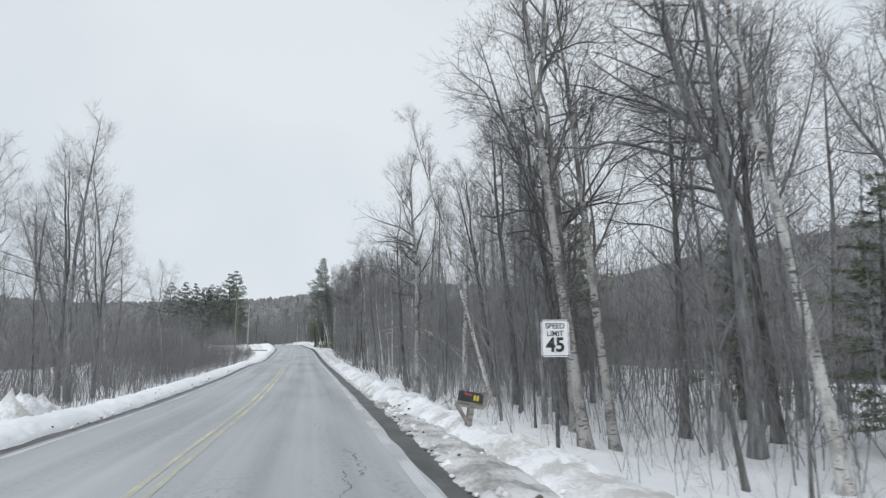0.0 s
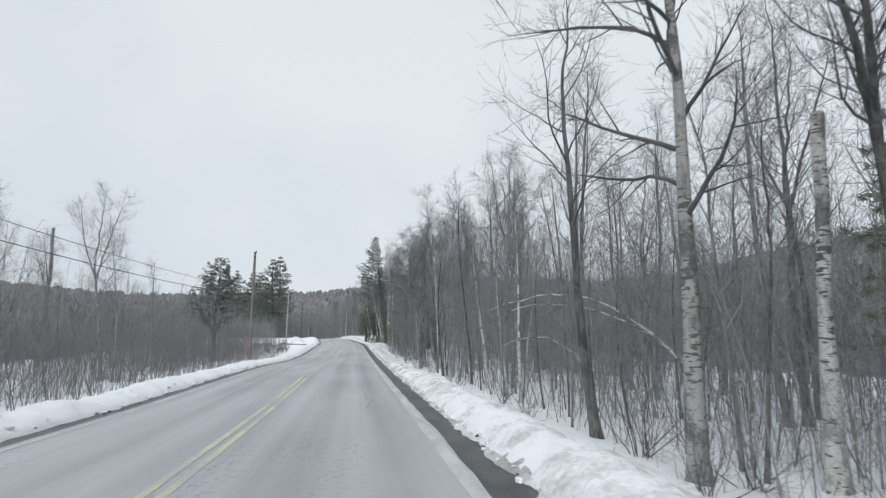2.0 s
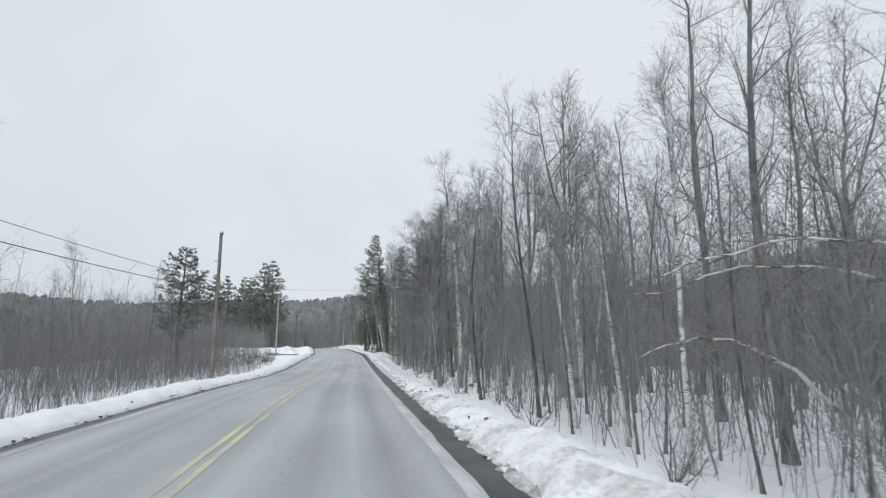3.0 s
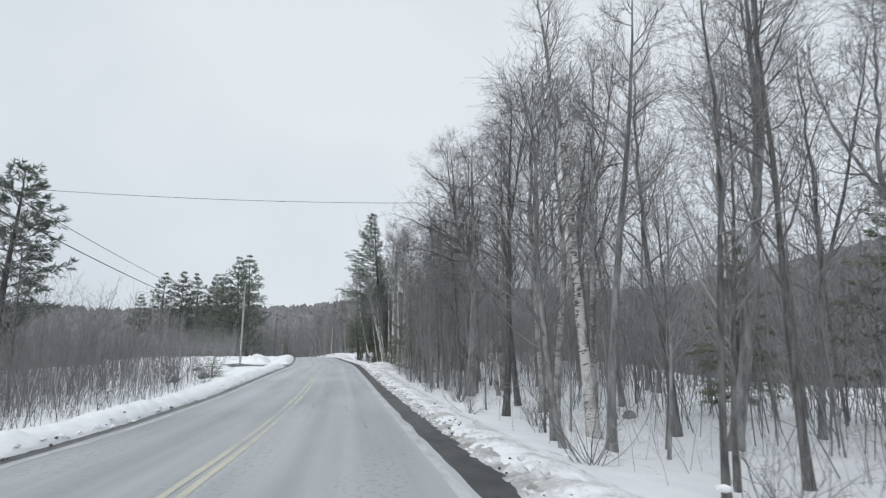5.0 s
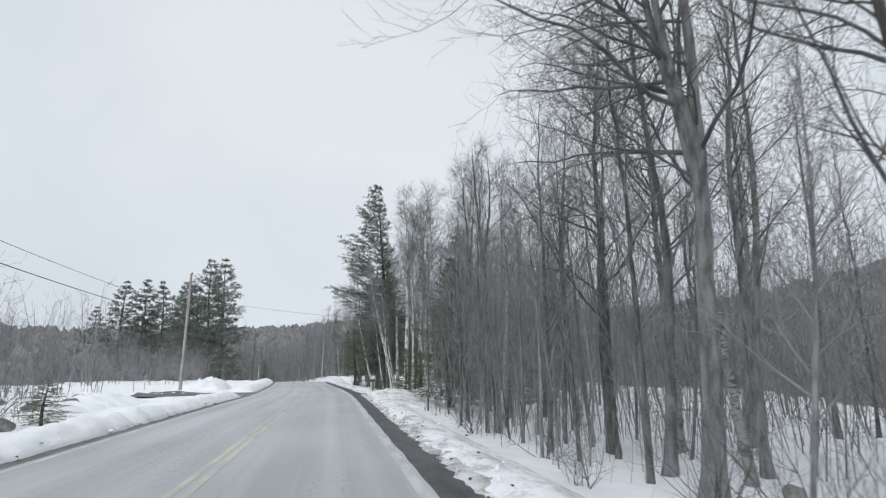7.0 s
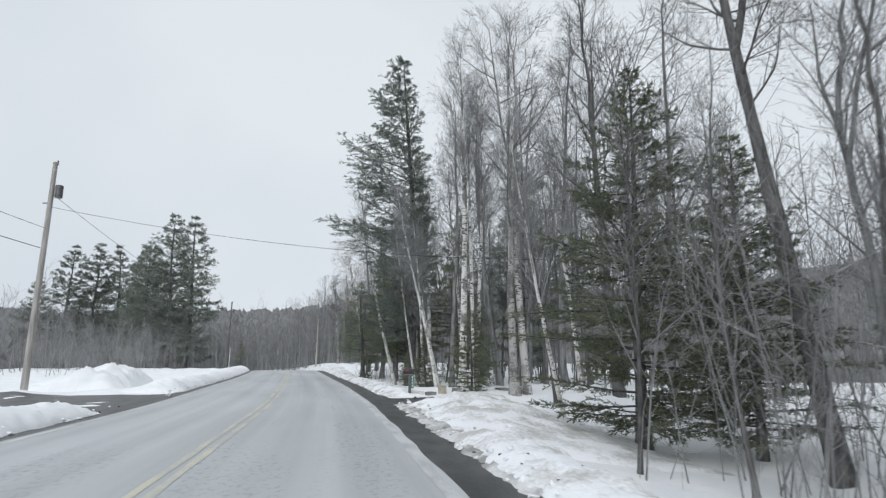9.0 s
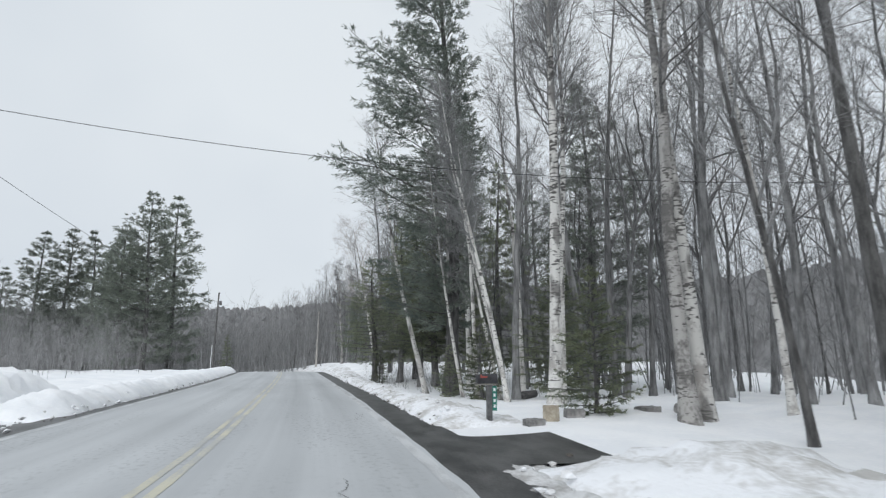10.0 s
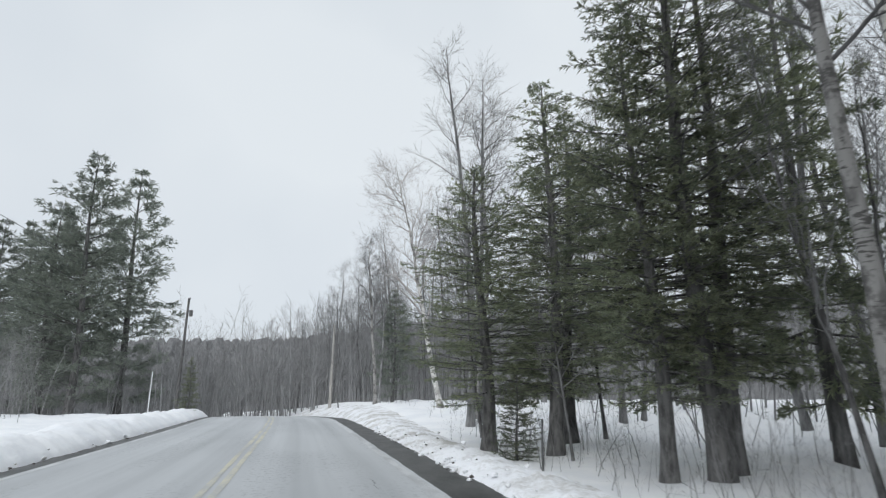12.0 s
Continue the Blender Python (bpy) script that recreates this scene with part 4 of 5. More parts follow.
arched_birch(13.6, 46.5, 8.6, 4.7, 2.9, 1)
arched_birch(15.0, 48.0, 10.0, 4.5, 3.0, 2)
arched_birch(11.0, 50.0, 5.0, 3.2, 2.6, 3)

# the woods behind, thinning with distance
rs = random.Random(5)


def free_spot(x, y, gap):
    return all((x - a) ** 2 + (y - b) ** 2 > gap * gap for a, b in TAKEN)


def scatter(count, kinds, off_lo, off_hi, y_lo, y_hi, gap, s_lo=0.8, s_hi=1.15, power=1.0, keep=lambda o, y: True):
    made = tries = 0
    while made < count and tries < count * 30:
        tries += 1
        y = rs.uniform(y_lo, y_hi)
        off = off_lo + (off_hi - off_lo) * rs.random() ** power
        x = float(lane_x(y)) + off
        if not keep(off, y) or not free_spot(x, y, gap):
            continue
        kind = rs.choice(kinds)
        plant(kind, rs.randrange(6), x, y, rs.uniform(s_lo, s_hi), (rs.gauss(-0.01, 0.04), rs.gauss(0, 0.03)))
        made += 1


yard = lambda o, y: not (130 < y < 152 and o < 15)
scatter(24, ["slim"], 6.0, 9.5, 104, 130, 1.0, 0.8, 1.25)
scatter(16, ["slim"], 6.4, 10, 44, 64, 0.9, 0.5, 0.85)
scatter(9, ["slim"], 6.4, 10, 66, 100, 1.0, 0.7, 1.1)
scatter(55, ["slim"], 5.8, 13, -8, 185, 1.0, 0.6, 1.15, keep=lambda o, y: yard(o, y) and not (y < 62 and o < 6.8))
scatter(95, ["light", "light", "slim", "light"], 11, 23, -12, 215, 1.4, 0.85, 1.25, keep=yard)
scatter(26, ["light", "slim", "light", "light"], 13, 27, 146, 182, 1.3, 0.9, 1.2)
scatter(20, ["light", "slim", "light"], 10, 26, 205, 245, 1.8)
scatter(34, ["slim", "light", "slim", "slim"], -26, -10.5, 0, 80, 2.0, 0.6, 0.95)
scatter(10, ["slim"], -26, -11, 80, 106, 2.0, 0.5, 0.8)
scatter(34, ["light", "slim", "light"], 3.6, 16, 204, 250, 1.6, 0.75, 1.0)
scatter(22, ["light", "slim", "slim"], -50, -26, 175, 225, 2.0, 0.45, 0.7)
MULTI = ((-11.5, 33.0, 0.9), (-12.4, 34.0, 1.0), (-10.9, 34.6, 0.85), (-14.0, 31.0, 0.8), (-16.5, 48.0, 0.8), (-17.3, 49.0, 0.85), (-13.0, 60.0, 0.7), (-13.5, 45.0, 0.95), (-14.6, 47.5, 1.0), (-15.8, 44.0, 0.9))
for x, y, s in MULTI:
    plant("light", int(y), x, y, s, ((x + 12) * 0.05, 0.0))

# ---- conifers ----
pine = needle_tree("white_pine_tree", "tall dark white pine with layered ragged boughs", 31, 24.0, 0.32, 5.0, bare=0.14, rows=28, per=7, shoots=26, tufts=5, blades=9, size=0.24, shape=0.7, ragged=0.42, slim=0.075, toward=0.42, sprawl=0.5, jitter=0.14, skirt=0.38, shy=0.4)
pine.matrix_basis = stand(pine, 5.0, 159.2, 1.0, 0.0, (-0.03, -0.02))
pine_b = needle_tree("white_pine_tree", "tall dark white pine with layered ragged boughs", 32, 25.0, 0.36, 6.6, bare=0.06, rows=18, per=7, shoots=18, tufts=4, blades=8, size=0.48, shape=0.72, ragged=0.5, slim=0.08, sprawl=0.5, jitter=0.1, skirt=0.45, mat=NEEDLE_PALE_HAZY)
pine_b.matrix_basis = stand(pine_b, -26.3, 217.5, 1.0, 0.2)
pine_c = needle_tree("white_pine_tree", "tall dark white pine with layered ragged boughs", 33, 25.0, 0.36, 6.2, bare=0.08, rows=17, per=7, shoots=18, tufts=4, blades=8, size=0.48, shape=0.72, ragged=0.55, slim=0.08, sprawl=0.5, jitter=0.1, skirt=0.45, mat=NEEDLE_PALE_HAZY)
pine_c.matrix_basis = stand(pine_c, -25.2, 226.0, 1.1, 1.2)
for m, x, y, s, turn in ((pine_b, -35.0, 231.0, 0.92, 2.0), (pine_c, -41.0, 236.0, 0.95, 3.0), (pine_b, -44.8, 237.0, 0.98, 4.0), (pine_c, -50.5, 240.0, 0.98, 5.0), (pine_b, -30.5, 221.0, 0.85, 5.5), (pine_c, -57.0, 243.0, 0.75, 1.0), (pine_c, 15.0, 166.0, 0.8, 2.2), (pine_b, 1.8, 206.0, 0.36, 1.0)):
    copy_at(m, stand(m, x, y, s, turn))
left_pine = needle_tree("white_pine_tree", "broad dark pine among brush", 34, 10.5, 0.2, 2.5, bare=0.3, rows=15, per=5, shoots=13, tufts=4, blades=7, size=0.24, shape=0.5, ragged=0.45, sprawl=0.5, jitter=0.2)
left_pine.matrix_basis = stand(left_pine, -15.0, 94.0, 1.05)

hemlock = needle_tree("hemlock_tree", "dense dark green hemlock with drooping sprays", 41, 14.0, 0.22, 3.1, bare=0.17, rows=32, per=6, shoots=16, tufts=4, blades=8, size=0.125, slim=0.12, droop=0.16, shape=0.7, mat=NEEDLE_OLIVE, ragged=0.45, toward=0.2, sprawl=0.42)
hemlock.matrix_basis = stand(hemlock, 6.2, 170.7, 1.1, 0.3, tall=1.25)
hemlock_b = needle_tree("hemlock_tree", "dense dark green hemlock with drooping sprays", 42, 11.0, 0.16, 3.2, bare=0.07, rows=30, per=6, shoots=22, tufts=4, blades=9, size=0.125, slim=0.12, droop=0.14, shape=0.8, mat=NEEDLE_OLIVE, ragged=0.42, sprawl=0.42)
hemlock_b.matrix_basis = stand(hemlock_b, 8.0, 132.8, 1.0, 0.3)
hemlock_far = needle_tree("hemlock_tree", "dense dark green hemlock deeper in the woods", 43, 10.0, 0.18, 2.4, bare=0.12, rows=22, per=5, shoots=13, tufts=3, blades=9, size=0.2, slim=0.09, droop=0.18, shape=0.85, mat=NEEDLE_OLIVE, ragged=0.5)
hemlock_far.matrix_basis = stand(hemlock_far, 13.0, 127.0, 1.0, 0.2)
for m, x, y, s, turn in ((hemlock, 5.2, 171.2, 0.85, 2.0), (hemlock, 7.1, 171.6, 1.1, 4.0), (hemlock_b, 10.6, 131.8, 0.8, 3.0), (hemlock_b, 8.2, 153.5, 0.52, 1.0), (hemlock_far, 13.5, 137.0, 0.8, 4.4), (hemlock_far, 21.5, 44.5, 1.65, 2.0), (hemlock_far, 16.5, 14.0, 0.85, 1.0), (hemlock_far, 18.0, 90.0, 0.9, 0.5), (hemlock_far, 21.0, 84.0, 1.0, 2.5), (hemlock_far, 17.5, 78.0, 0.65, 1.5), (hemlock_far, 18.0, 22.0, 0.9, 2.2)):
    copy_at(m, stand(m, x, y, s, turn))
copy_at(hemlock_far, stand(hemlock_far, 18.7, 40.2, 1.05, 1.0, tall=1.5))
copy_at(hemlock_far, stand(hemlock_far, 11.4, 173.0, 1.25, 2.6, tall=1.7))
for x, y, wide, tall, turn in ((2.5, 177.0, 1.0, 0.68, 2.0), (4.3, 176.0, 1.05, 0.88, 3.6), (5.8, 178.5, 1.0, 0.9, 5.0)):
    copy_at(hemlock, stand(hemlock, x, y, wide, turn, tall=tall))
spruce = needle_tree("young_spruce_tree", "small green spruce beside the mailbox in snow", 51, 4.7, 0.07, 1.45, bare=0.05, rows=20, per=6, shoots=13, tufts=4, blades=7, size=0.1, slim=0.10, droop=0.08, shape=0.95, mat=NEEDLE_OLIVE, ragged=0.35)
spruce.matrix_basis = stand(spruce, 6.3, 145.9, 0.85, 0.3)
for x, y, s, label in ((5.4, 154.5, 0.72, "small bushy evergreen under the birches"), (4.6, 157.2, 0.5, "small bushy evergreen under the birches"), (2.7, 174.6, 0.52, "low yellow-green pine sapling in snow"), (7.0, 116.0, 0.25, "thin young conifer with sparse boughs")):
    tagged(copy_at(spruce, stand(spruce, x, y, s, x)), label)

for x, y, wide, tall, label in ((-13.4, 206.0, 0.36, 0.46, "dark narrow evergreen by the bend"), (-10.3, 115.0, 0.40, 0.17, "low bushy green pine sapling on the snow bank")):
    tagged(copy_at(hemlock_far, stand(hemlock_far, x, y, wide, x, tall=tall)), label)

# ---- undergrowth and far woods ----


def thicket(name, count, place, tall, mat, label, seed, twigs=5, thick=0.011, fine=2, lean=0.18):
    """Many thin stems with side twigs, joined, for brush that nobody could count."""
    rs, g = random.Random(seed), np.random.RandomState(seed)
    w = Wood()
    xy = np.array([place(rs) for _ in range(count)])
    h = np.array([tall(rs, x, y) for x, y in xy])
    foot = np.stack([xy[:, 0], xy[:, 1], ground_height(xy[:, 0], xy[:, 1]) - 0.1], 1)
    way = g.normal(0, lean, foot.shape)
    way[:, 2] = 1.0
    p = runs(g, foot, way, h, 4, 0.05, 0.10)
    r = thick * g.uniform(0.55, 1.45, count) * (0.6 + h / 6)
    w.limbs(p, r[:, None] * np.array([1, 0.82, 0.6, 0.4, 0.15]), 3)
    e, _, own, l2 = grow(g, p, twigs, 0.12, 1.0, (0.45, 1.25), lambda u, o: (0.3 + h[o] * 0.18) * g.uniform(0.5, 1.25, len(u)) * (1.2 - 0.55 * u), 2, 0.10, 0.14)
    w.slips(e[:, 0], e[:, 1], r[own] * 0.75)
    w.slips(e[:, 1], e[:, 2], r[own] * 0.5)
    if fine:
        f, _, o2, _ = grow(g, e, fine, 0.2, 0.95, (0.4, 0.9), lambda u, o: g.uniform(0.2, 0.65, len(u)) * (0.5 + h[own[o]] / 10), 1, 0.08, 0.1)
        w.slips(f[:, 0], f[:, 1], r[own[o2]] * 0.45)
    return tagged(w.mesh(name, mat, smooth=False), label, "brush", kind="stuff")


def along(lo, hi, y0, y1, power=1.0):
    def place(rs):
        y = rs.uniform(y0, y1)
        return float(lane_x(y)) + lo + (hi - lo) * rs.random() ** power, y
    return place


edge_woods = lambda lo, hi: lambda r, x, y: lo + (hi - lo) * r.random() ** 1.4
thicket("undergrowth", 380, along(5.6, 12, -6, 62), lambda r, x, y: r.uniform(0.6, 2.6), TWIG, "thin leafless undergrowth stems rising from snow", 61)
thicket("undergrowth", 250, along(5.6, 13, 62, 128), lambda r, x, y: r.uniform(0.6, 2.4), TWIG, "thin leafless undergrowth stems rising from snow", 62)
thicket("young_woods", 200, along(6.4, 12, 28, 72), edge_woods(2.5, 7.5), TWIG, "dense leafless young trees at the wood's edge", 91, twigs=16, thick=0.012)
thicket("young_woods", 110, along(5.6, 10, 106, 130), edge_woods(3, 9.5), TWIG, "dense leafless young trees at the wood's edge", 92, twigs=16, thick=0.012)
thicket("young_woods", 1000, along(11, 27, -10, 130), edge_woods(4, 11), TWIG, "dense leafless young trees filling the woods", 93, twigs=19, thick=0.012)
thicket("young_woods", 850, along(22, 48, -10, 240), edge_woods(6, 13), TWIG, "dense leafless young trees filling the woods", 94, twigs=16, thick=0.014)
thicket("young_woods", 260, along(12, 26, 130, 230), edge_woods(4, 11), TWIG, "dense leafless young trees filling the woods", 95, twigs=16, thick=0.012)
thicket("undergrowth", 200, along(5.5, 13, 158, 215), lambda r, x, y: r.uniform(0.6, 2.0), TWIG, "thin leafless undergrowth stems rising from snow", 65)
thicket("roadside_brush", 1500, along(-9, -20, 10, 106, 1.2), lambda r, x, y: r.uniform(1.4, 5.4), BRUSH, "dense grey leafless brush behind the snow bank", 66, twigs=7, thick=0.010, fine=1)
thicket("roadside_brush", 800, along(-11, -25, 82, 119), lambda r, x, y: r.uniform(1.2, 3.8), BRUSH, "dense grey leafless brush behind the snow bank", 77, twigs=9, thick=0.012, fine=1)
thicket("roadside_brush", 1150, along(-17, -46, -4, 150), lambda r, x, y: r.uniform(4.0, 8.5), BRUSH, "dense grey leafless brush behind the snow bank", 67, twigs=10, thick=0.018, fine=1)
thicket("roadside_brush", 1250, along(-8.1, -13, -4, 66), lambda r, x, y: r.uniform(0.9, 3.4), BRUSH, "dense grey leafless brush behind the snow bank", 70, twigs=9, thick=0.010, fine=1)
thicket("low_brush", 1300, along(-8.6, -17, 0, 106, 1.2), lambda r, x, y: r.uniform(0.5, 1.9), BRUSH, "low tangled leafless brush behind the snow bank", 71, twigs=8, thick=0.009, fine=1, lean=0.3)
thicket("undergrowth", 250, along(8.0, 15, 13, 50), lambda r, x, y: r.uniform(1.4, 4.6), TWIG, "thin leafless undergrowth stems rising from snow", 72, twigs=11, lean=0.2)
thicket("young_woods", 460, along(11.5, 25, 54, 130), edge_woods(3, 9), BRUSH, "dense leafless young trees filling the woods", 96, twigs=20, thick=0.011)
thicket("young_woods", 480, along(9.5, 24, 10, 54), edge_woods(3, 9), BRUSH, "dense leafless young trees filling the woods", 97, twigs=20, thick=0.011)
thicket("roadside_brush", 650, along(-13, -30, 68, 126), lambda r, x, y: r.uniform(2.4, 5.0), BRUSH, "dense grey leafless brush behind the snow bank", 79, twigs=10, thick=0.011, fine=1)
thicket("low_brush", 700, along(-9.2, -17, 64, 108), lambda r, x, y: r.uniform(0.8, 2.4), BRUSH, "low tangled leafless brush behind the snow bank", 73, twigs=8, thick=0.010, fine=1, lean=0.25)
thicket("undergrowth", 110, along(4.6, 9, 163, 182), lambda r, x, y: r.uniform(0.5, 2.0), TWIG, "thin leafless undergrowth stems rising from snow", 75)
thicket("roadside_brush", 700, along(-13, -60, 170, 260), lambda r, x, y: r.uniform(1.5, 7.0), BRUSH, "pale leafless scrub round the pines", 68, twigs=12, thick=0.014)
thicket("far_thicket", 600, along(-16, 40, 226, 300), lambda r, x, y: r.uniform(5.0, 15.0), BRUSH, "dense leafless woods beyond the bend", 69, twigs=18, thick=0.012)


def shrub(x, y, tall, stems, seed):
    """A leafless bush: crooked stems fanning out of one foot, with side twigs."""
    rs = random.Random(seed)
    root = new("leafless_shrub")
    main, fine = Wood(), Wood()
    for _ in range(stems):
        p = run_of(rs, (rs.gauss(0, 0.12), rs.gauss(0, 0.12), -0.15), side_way(rs, np.array([0, 0, 1.0]), rs.uniform(0.15, 0.95)), tall * rs.uniform(0.6, 1.2), 6, 0.03, 0.13)
        r = rs.uniform(0.007, 0.02)
        main.limb(p, np.linspace(r, 0.003, 7), 5)
        for _ in range(9):
            i = rs.randint(1, 5)
            q = run_of(rs, p[i], side_way(rs, unit(p[i + 1] - p[i]), rs.uniform(0.5, 1.0)), tall * rs.uniform(0.15, 0.4), 3, 0.06, 0.14)
            fine.limb(q, np.linspace(r * 0.4, 0.0025, 4), 3)
            for k in (1, 2):
                e = run_of(rs, q[k], side_way(rs, unit(q[k + 1] - q[k]), 0.7), rs.uniform(0.1, 0.35), 1, 0.1, 0.1)
                fine.slip(e[0], e[1], 0.006)
    main.mesh("framework", BARK_DARK, root)
    fine.mesh("crown", TWIG, root, smooth=False)
    return tagged(root, "tangled leafless shrub growing out of snow", "shrub", "shrubs along the snow bank")


SHRUBS = [shrub(0, 0, (1.9, 2.4, 1.5)[k], (11, 13, 9)[k], 300 + k) for k in range(3)]
for k, (off, y, s) in enumerate(((5.2, 26.5, 1.0), (6.2, 31.0, 1.1), (5.0, 21.5, 0.8), (5.6, 35.5, 0.9), (6.8, 40.0, 1.1), (5.3, 44.5, 0.9), (6.0, 50.0, 1.0), (5.4, 57.0, 0.9), (6.4, 65.0, 1.0), (5.8, 72.5, 0.9), (5.6, 78.5, 1.0), (6.6, 85.0, 1.0), (5.4, 91.0, 0.8), (6.2, 97.5, 1.1), (5.4, 103.5, 1.0), (6.4, 108.0, 1.0), (5.6, 114.5, 0.9), (7.4, 88.5, 1.0), (7.6, 37.0, 1.0), (7.0, 101.0, 1.0), (-10.4, 112.0, 1.0), (-11.6, 107.5, 1.2), (-9.6, 109.0, 0.9))):
    sx = float(lane_x(y)) + off
    m = stand(None, sx, y, s, k * 1.9)
    if k < 3:
        SHRUBS[k].matrix_basis = m
    else:
        copy_at(SHRUBS[k % 3], m)


def far_woods(name, x0, x1, y0, y1, step, tall, label, seed, floor=0.0):
    """A far wooded slope: a dense ragged mass of leafless crowns."""
    g = np.random.RandomState(seed)
    xs, ys = np.arange(x0, x1, step), np.arange(y0, y1, step)
    xx, yy = np.meshgrid(xs, ys)
    xx = xx + g.uniform(-0.45, 0.45, xx.shape) * step + lane_x(yy) * 0
    yy = yy + g.uniform(-0.45, 0.45, yy.shape) * step
    edge = np.minimum.reduce([np.arange(len(xs))[None, :] + 0 * yy, len(xs) - 1 - np.arange(len(xs))[None, :] + 0 * yy, np.arange(len(ys))[:, None] + 0 * xx, len(ys) - 1 - np.arange(len(ys))[:, None] + 0 * xx])
    up = tall * (0.2 + 0.8 * g.uniform(0, 1, xx.shape) ** 2.2) * np.clip(edge / 2.0, 0, 1)
    zz = ground_height(xx, yy) - 0.4 + floor + up
    ob = mesh_object(name, np.stack([xx.ravel(), yy.ravel(), zz.ravel()], 1), grid_faces(len(ys), len(xs)), FARWOOD)
    return tagged(ob, label, "woods", kind="stuff")


far_woods("far_woods", 40, 250, -60, 400, 1.7, 5.0, "grey leafless woods covering the hillside", 71)
far_woods("far_woods", -300, -36, -60, 320, 1.9, 6.5, "grey leafless woods covering the hillside", 72)
far_woods("far_woods", -75, -30, -10, 150, 1.2, 7.0, "grey leafless woods close behind the brush", 74)
far_woods("far_woods", -260, 160, 290, 520, 2.6, 9.0, "grey leafless woods on the far rise", 73)


def far_stems(name, count, place, h_lo, h_hi, label, seed, bushy=12, fine=3, mat=None, rise=lambda x, y: 1.0):
    """Distant bare trees, each a stem with raked branches, joined."""
    rs, g = random.Random(seed), np.random.RandomState(seed)
    w = Wood()
    xy = np.array([place(rs) for _ in range(count)])
    h = np.array([rs.uniform(h_lo, h_hi) * rise(x, y) for x, y in xy])
    foot = np.stack([xy[:, 0], xy[:, 1], ground_height(xy[:, 0], xy[:, 1]) - 0.3], 1)
    way = g.normal(0, 0.05, foot.shape)
    way[:, 2] = 1.0
    p = runs(g, foot, way, h, 4, 0.05, 0.035)
    r = (0.03 + h * 0.0038) * g.uniform(0.6, 1.3, count)
    w.limbs(p, r[:, None] * np.array([1, 0.8, 0.55, 0.35, 0.12]), 4)
    b, u, own, _ = grow(g, p, bushy, 0.16, 0.98, (0.4, 0.95), lambda u, o: h[o] * 0.2 * (1.25 - u) * g.uniform(0.6, 1.35, len(u)) + 0.3, 2, 0.16, 0.12)
    w.slips(b[:, 0], b[:, 1], r[own] * 0.6)
    w.slips(b[:, 1], b[:, 2], r[own] * 0.4)
    f, _, _, _ = grow(g, b, fine, 0.25, 0.95, (0.4, 0.8), lambda u, o: h[own[o]] * g.uniform(0.04, 0.11, len(u)), 1, 0.1, 0.1)
    w.slips(f[:, 0], f[:, 1], 0.024)
    return tagged(w.mesh(name, mat or TWIG, smooth=False), label, "woods", kind="stuff")


far_stems("far_tree_stems", 430, along(19, 42, -15, 235), 9, 16, "leafless trees standing close together in the woods", 81, bushy=16)
far_stems("far_tree_stems", 380, along(38, 80, -20, 280), 11, 16, "distant leafless trees standing close together", 86)
far_stems("far_tree_stems", 260, along(-26, -80, -10, 220), 7, 13, "distant leafless trees standing close together", 82, bushy=14)
far_stems("far_tree_stems", 330, along(-60, 60, 245, 330), 11, 16, "distant leafless trees standing close together", 83, bushy=18)
far_stems("far_tree_stems", 520, along(-26, 30, 220, 262), 8, 14, "distant leafless trees standing close together", 87, bushy=22, rise=lambda x, y: min(1.0, max(0.45, 0.95 + (x + 8) * 0.025)))
far_stems("hillside_trees", 950, along(45, 150, -20, 300), 8, 13, "leafless trees crowding the hillside", 88, bushy=12, fine=2)
far_stems("hillside_trees", 560, along(-45, -150, 0, 300), 6, 10, "leafless trees crowding the hillside", 89, bushy=12, fine=2)
thicket("pale_scrub", 260, along(-18, -34, 190, 210), lambda r, x, y: r.uniform(2.5, 7.0), TWIG, "leafless scrub in front of the pines", 78, twigs=26, thick=0.012)
far_stems("far_tree_stems", 140, along(90, 190, -20, 360), 9, 14, "bare treetops along the ridge", 84, bushy=9)
far_stems("far_tree_stems", 150, along(-100, -210, 0, 330), 8, 12, "bare treetops along the ridge", 85, bushy=9)

# ---- poles and wires ----


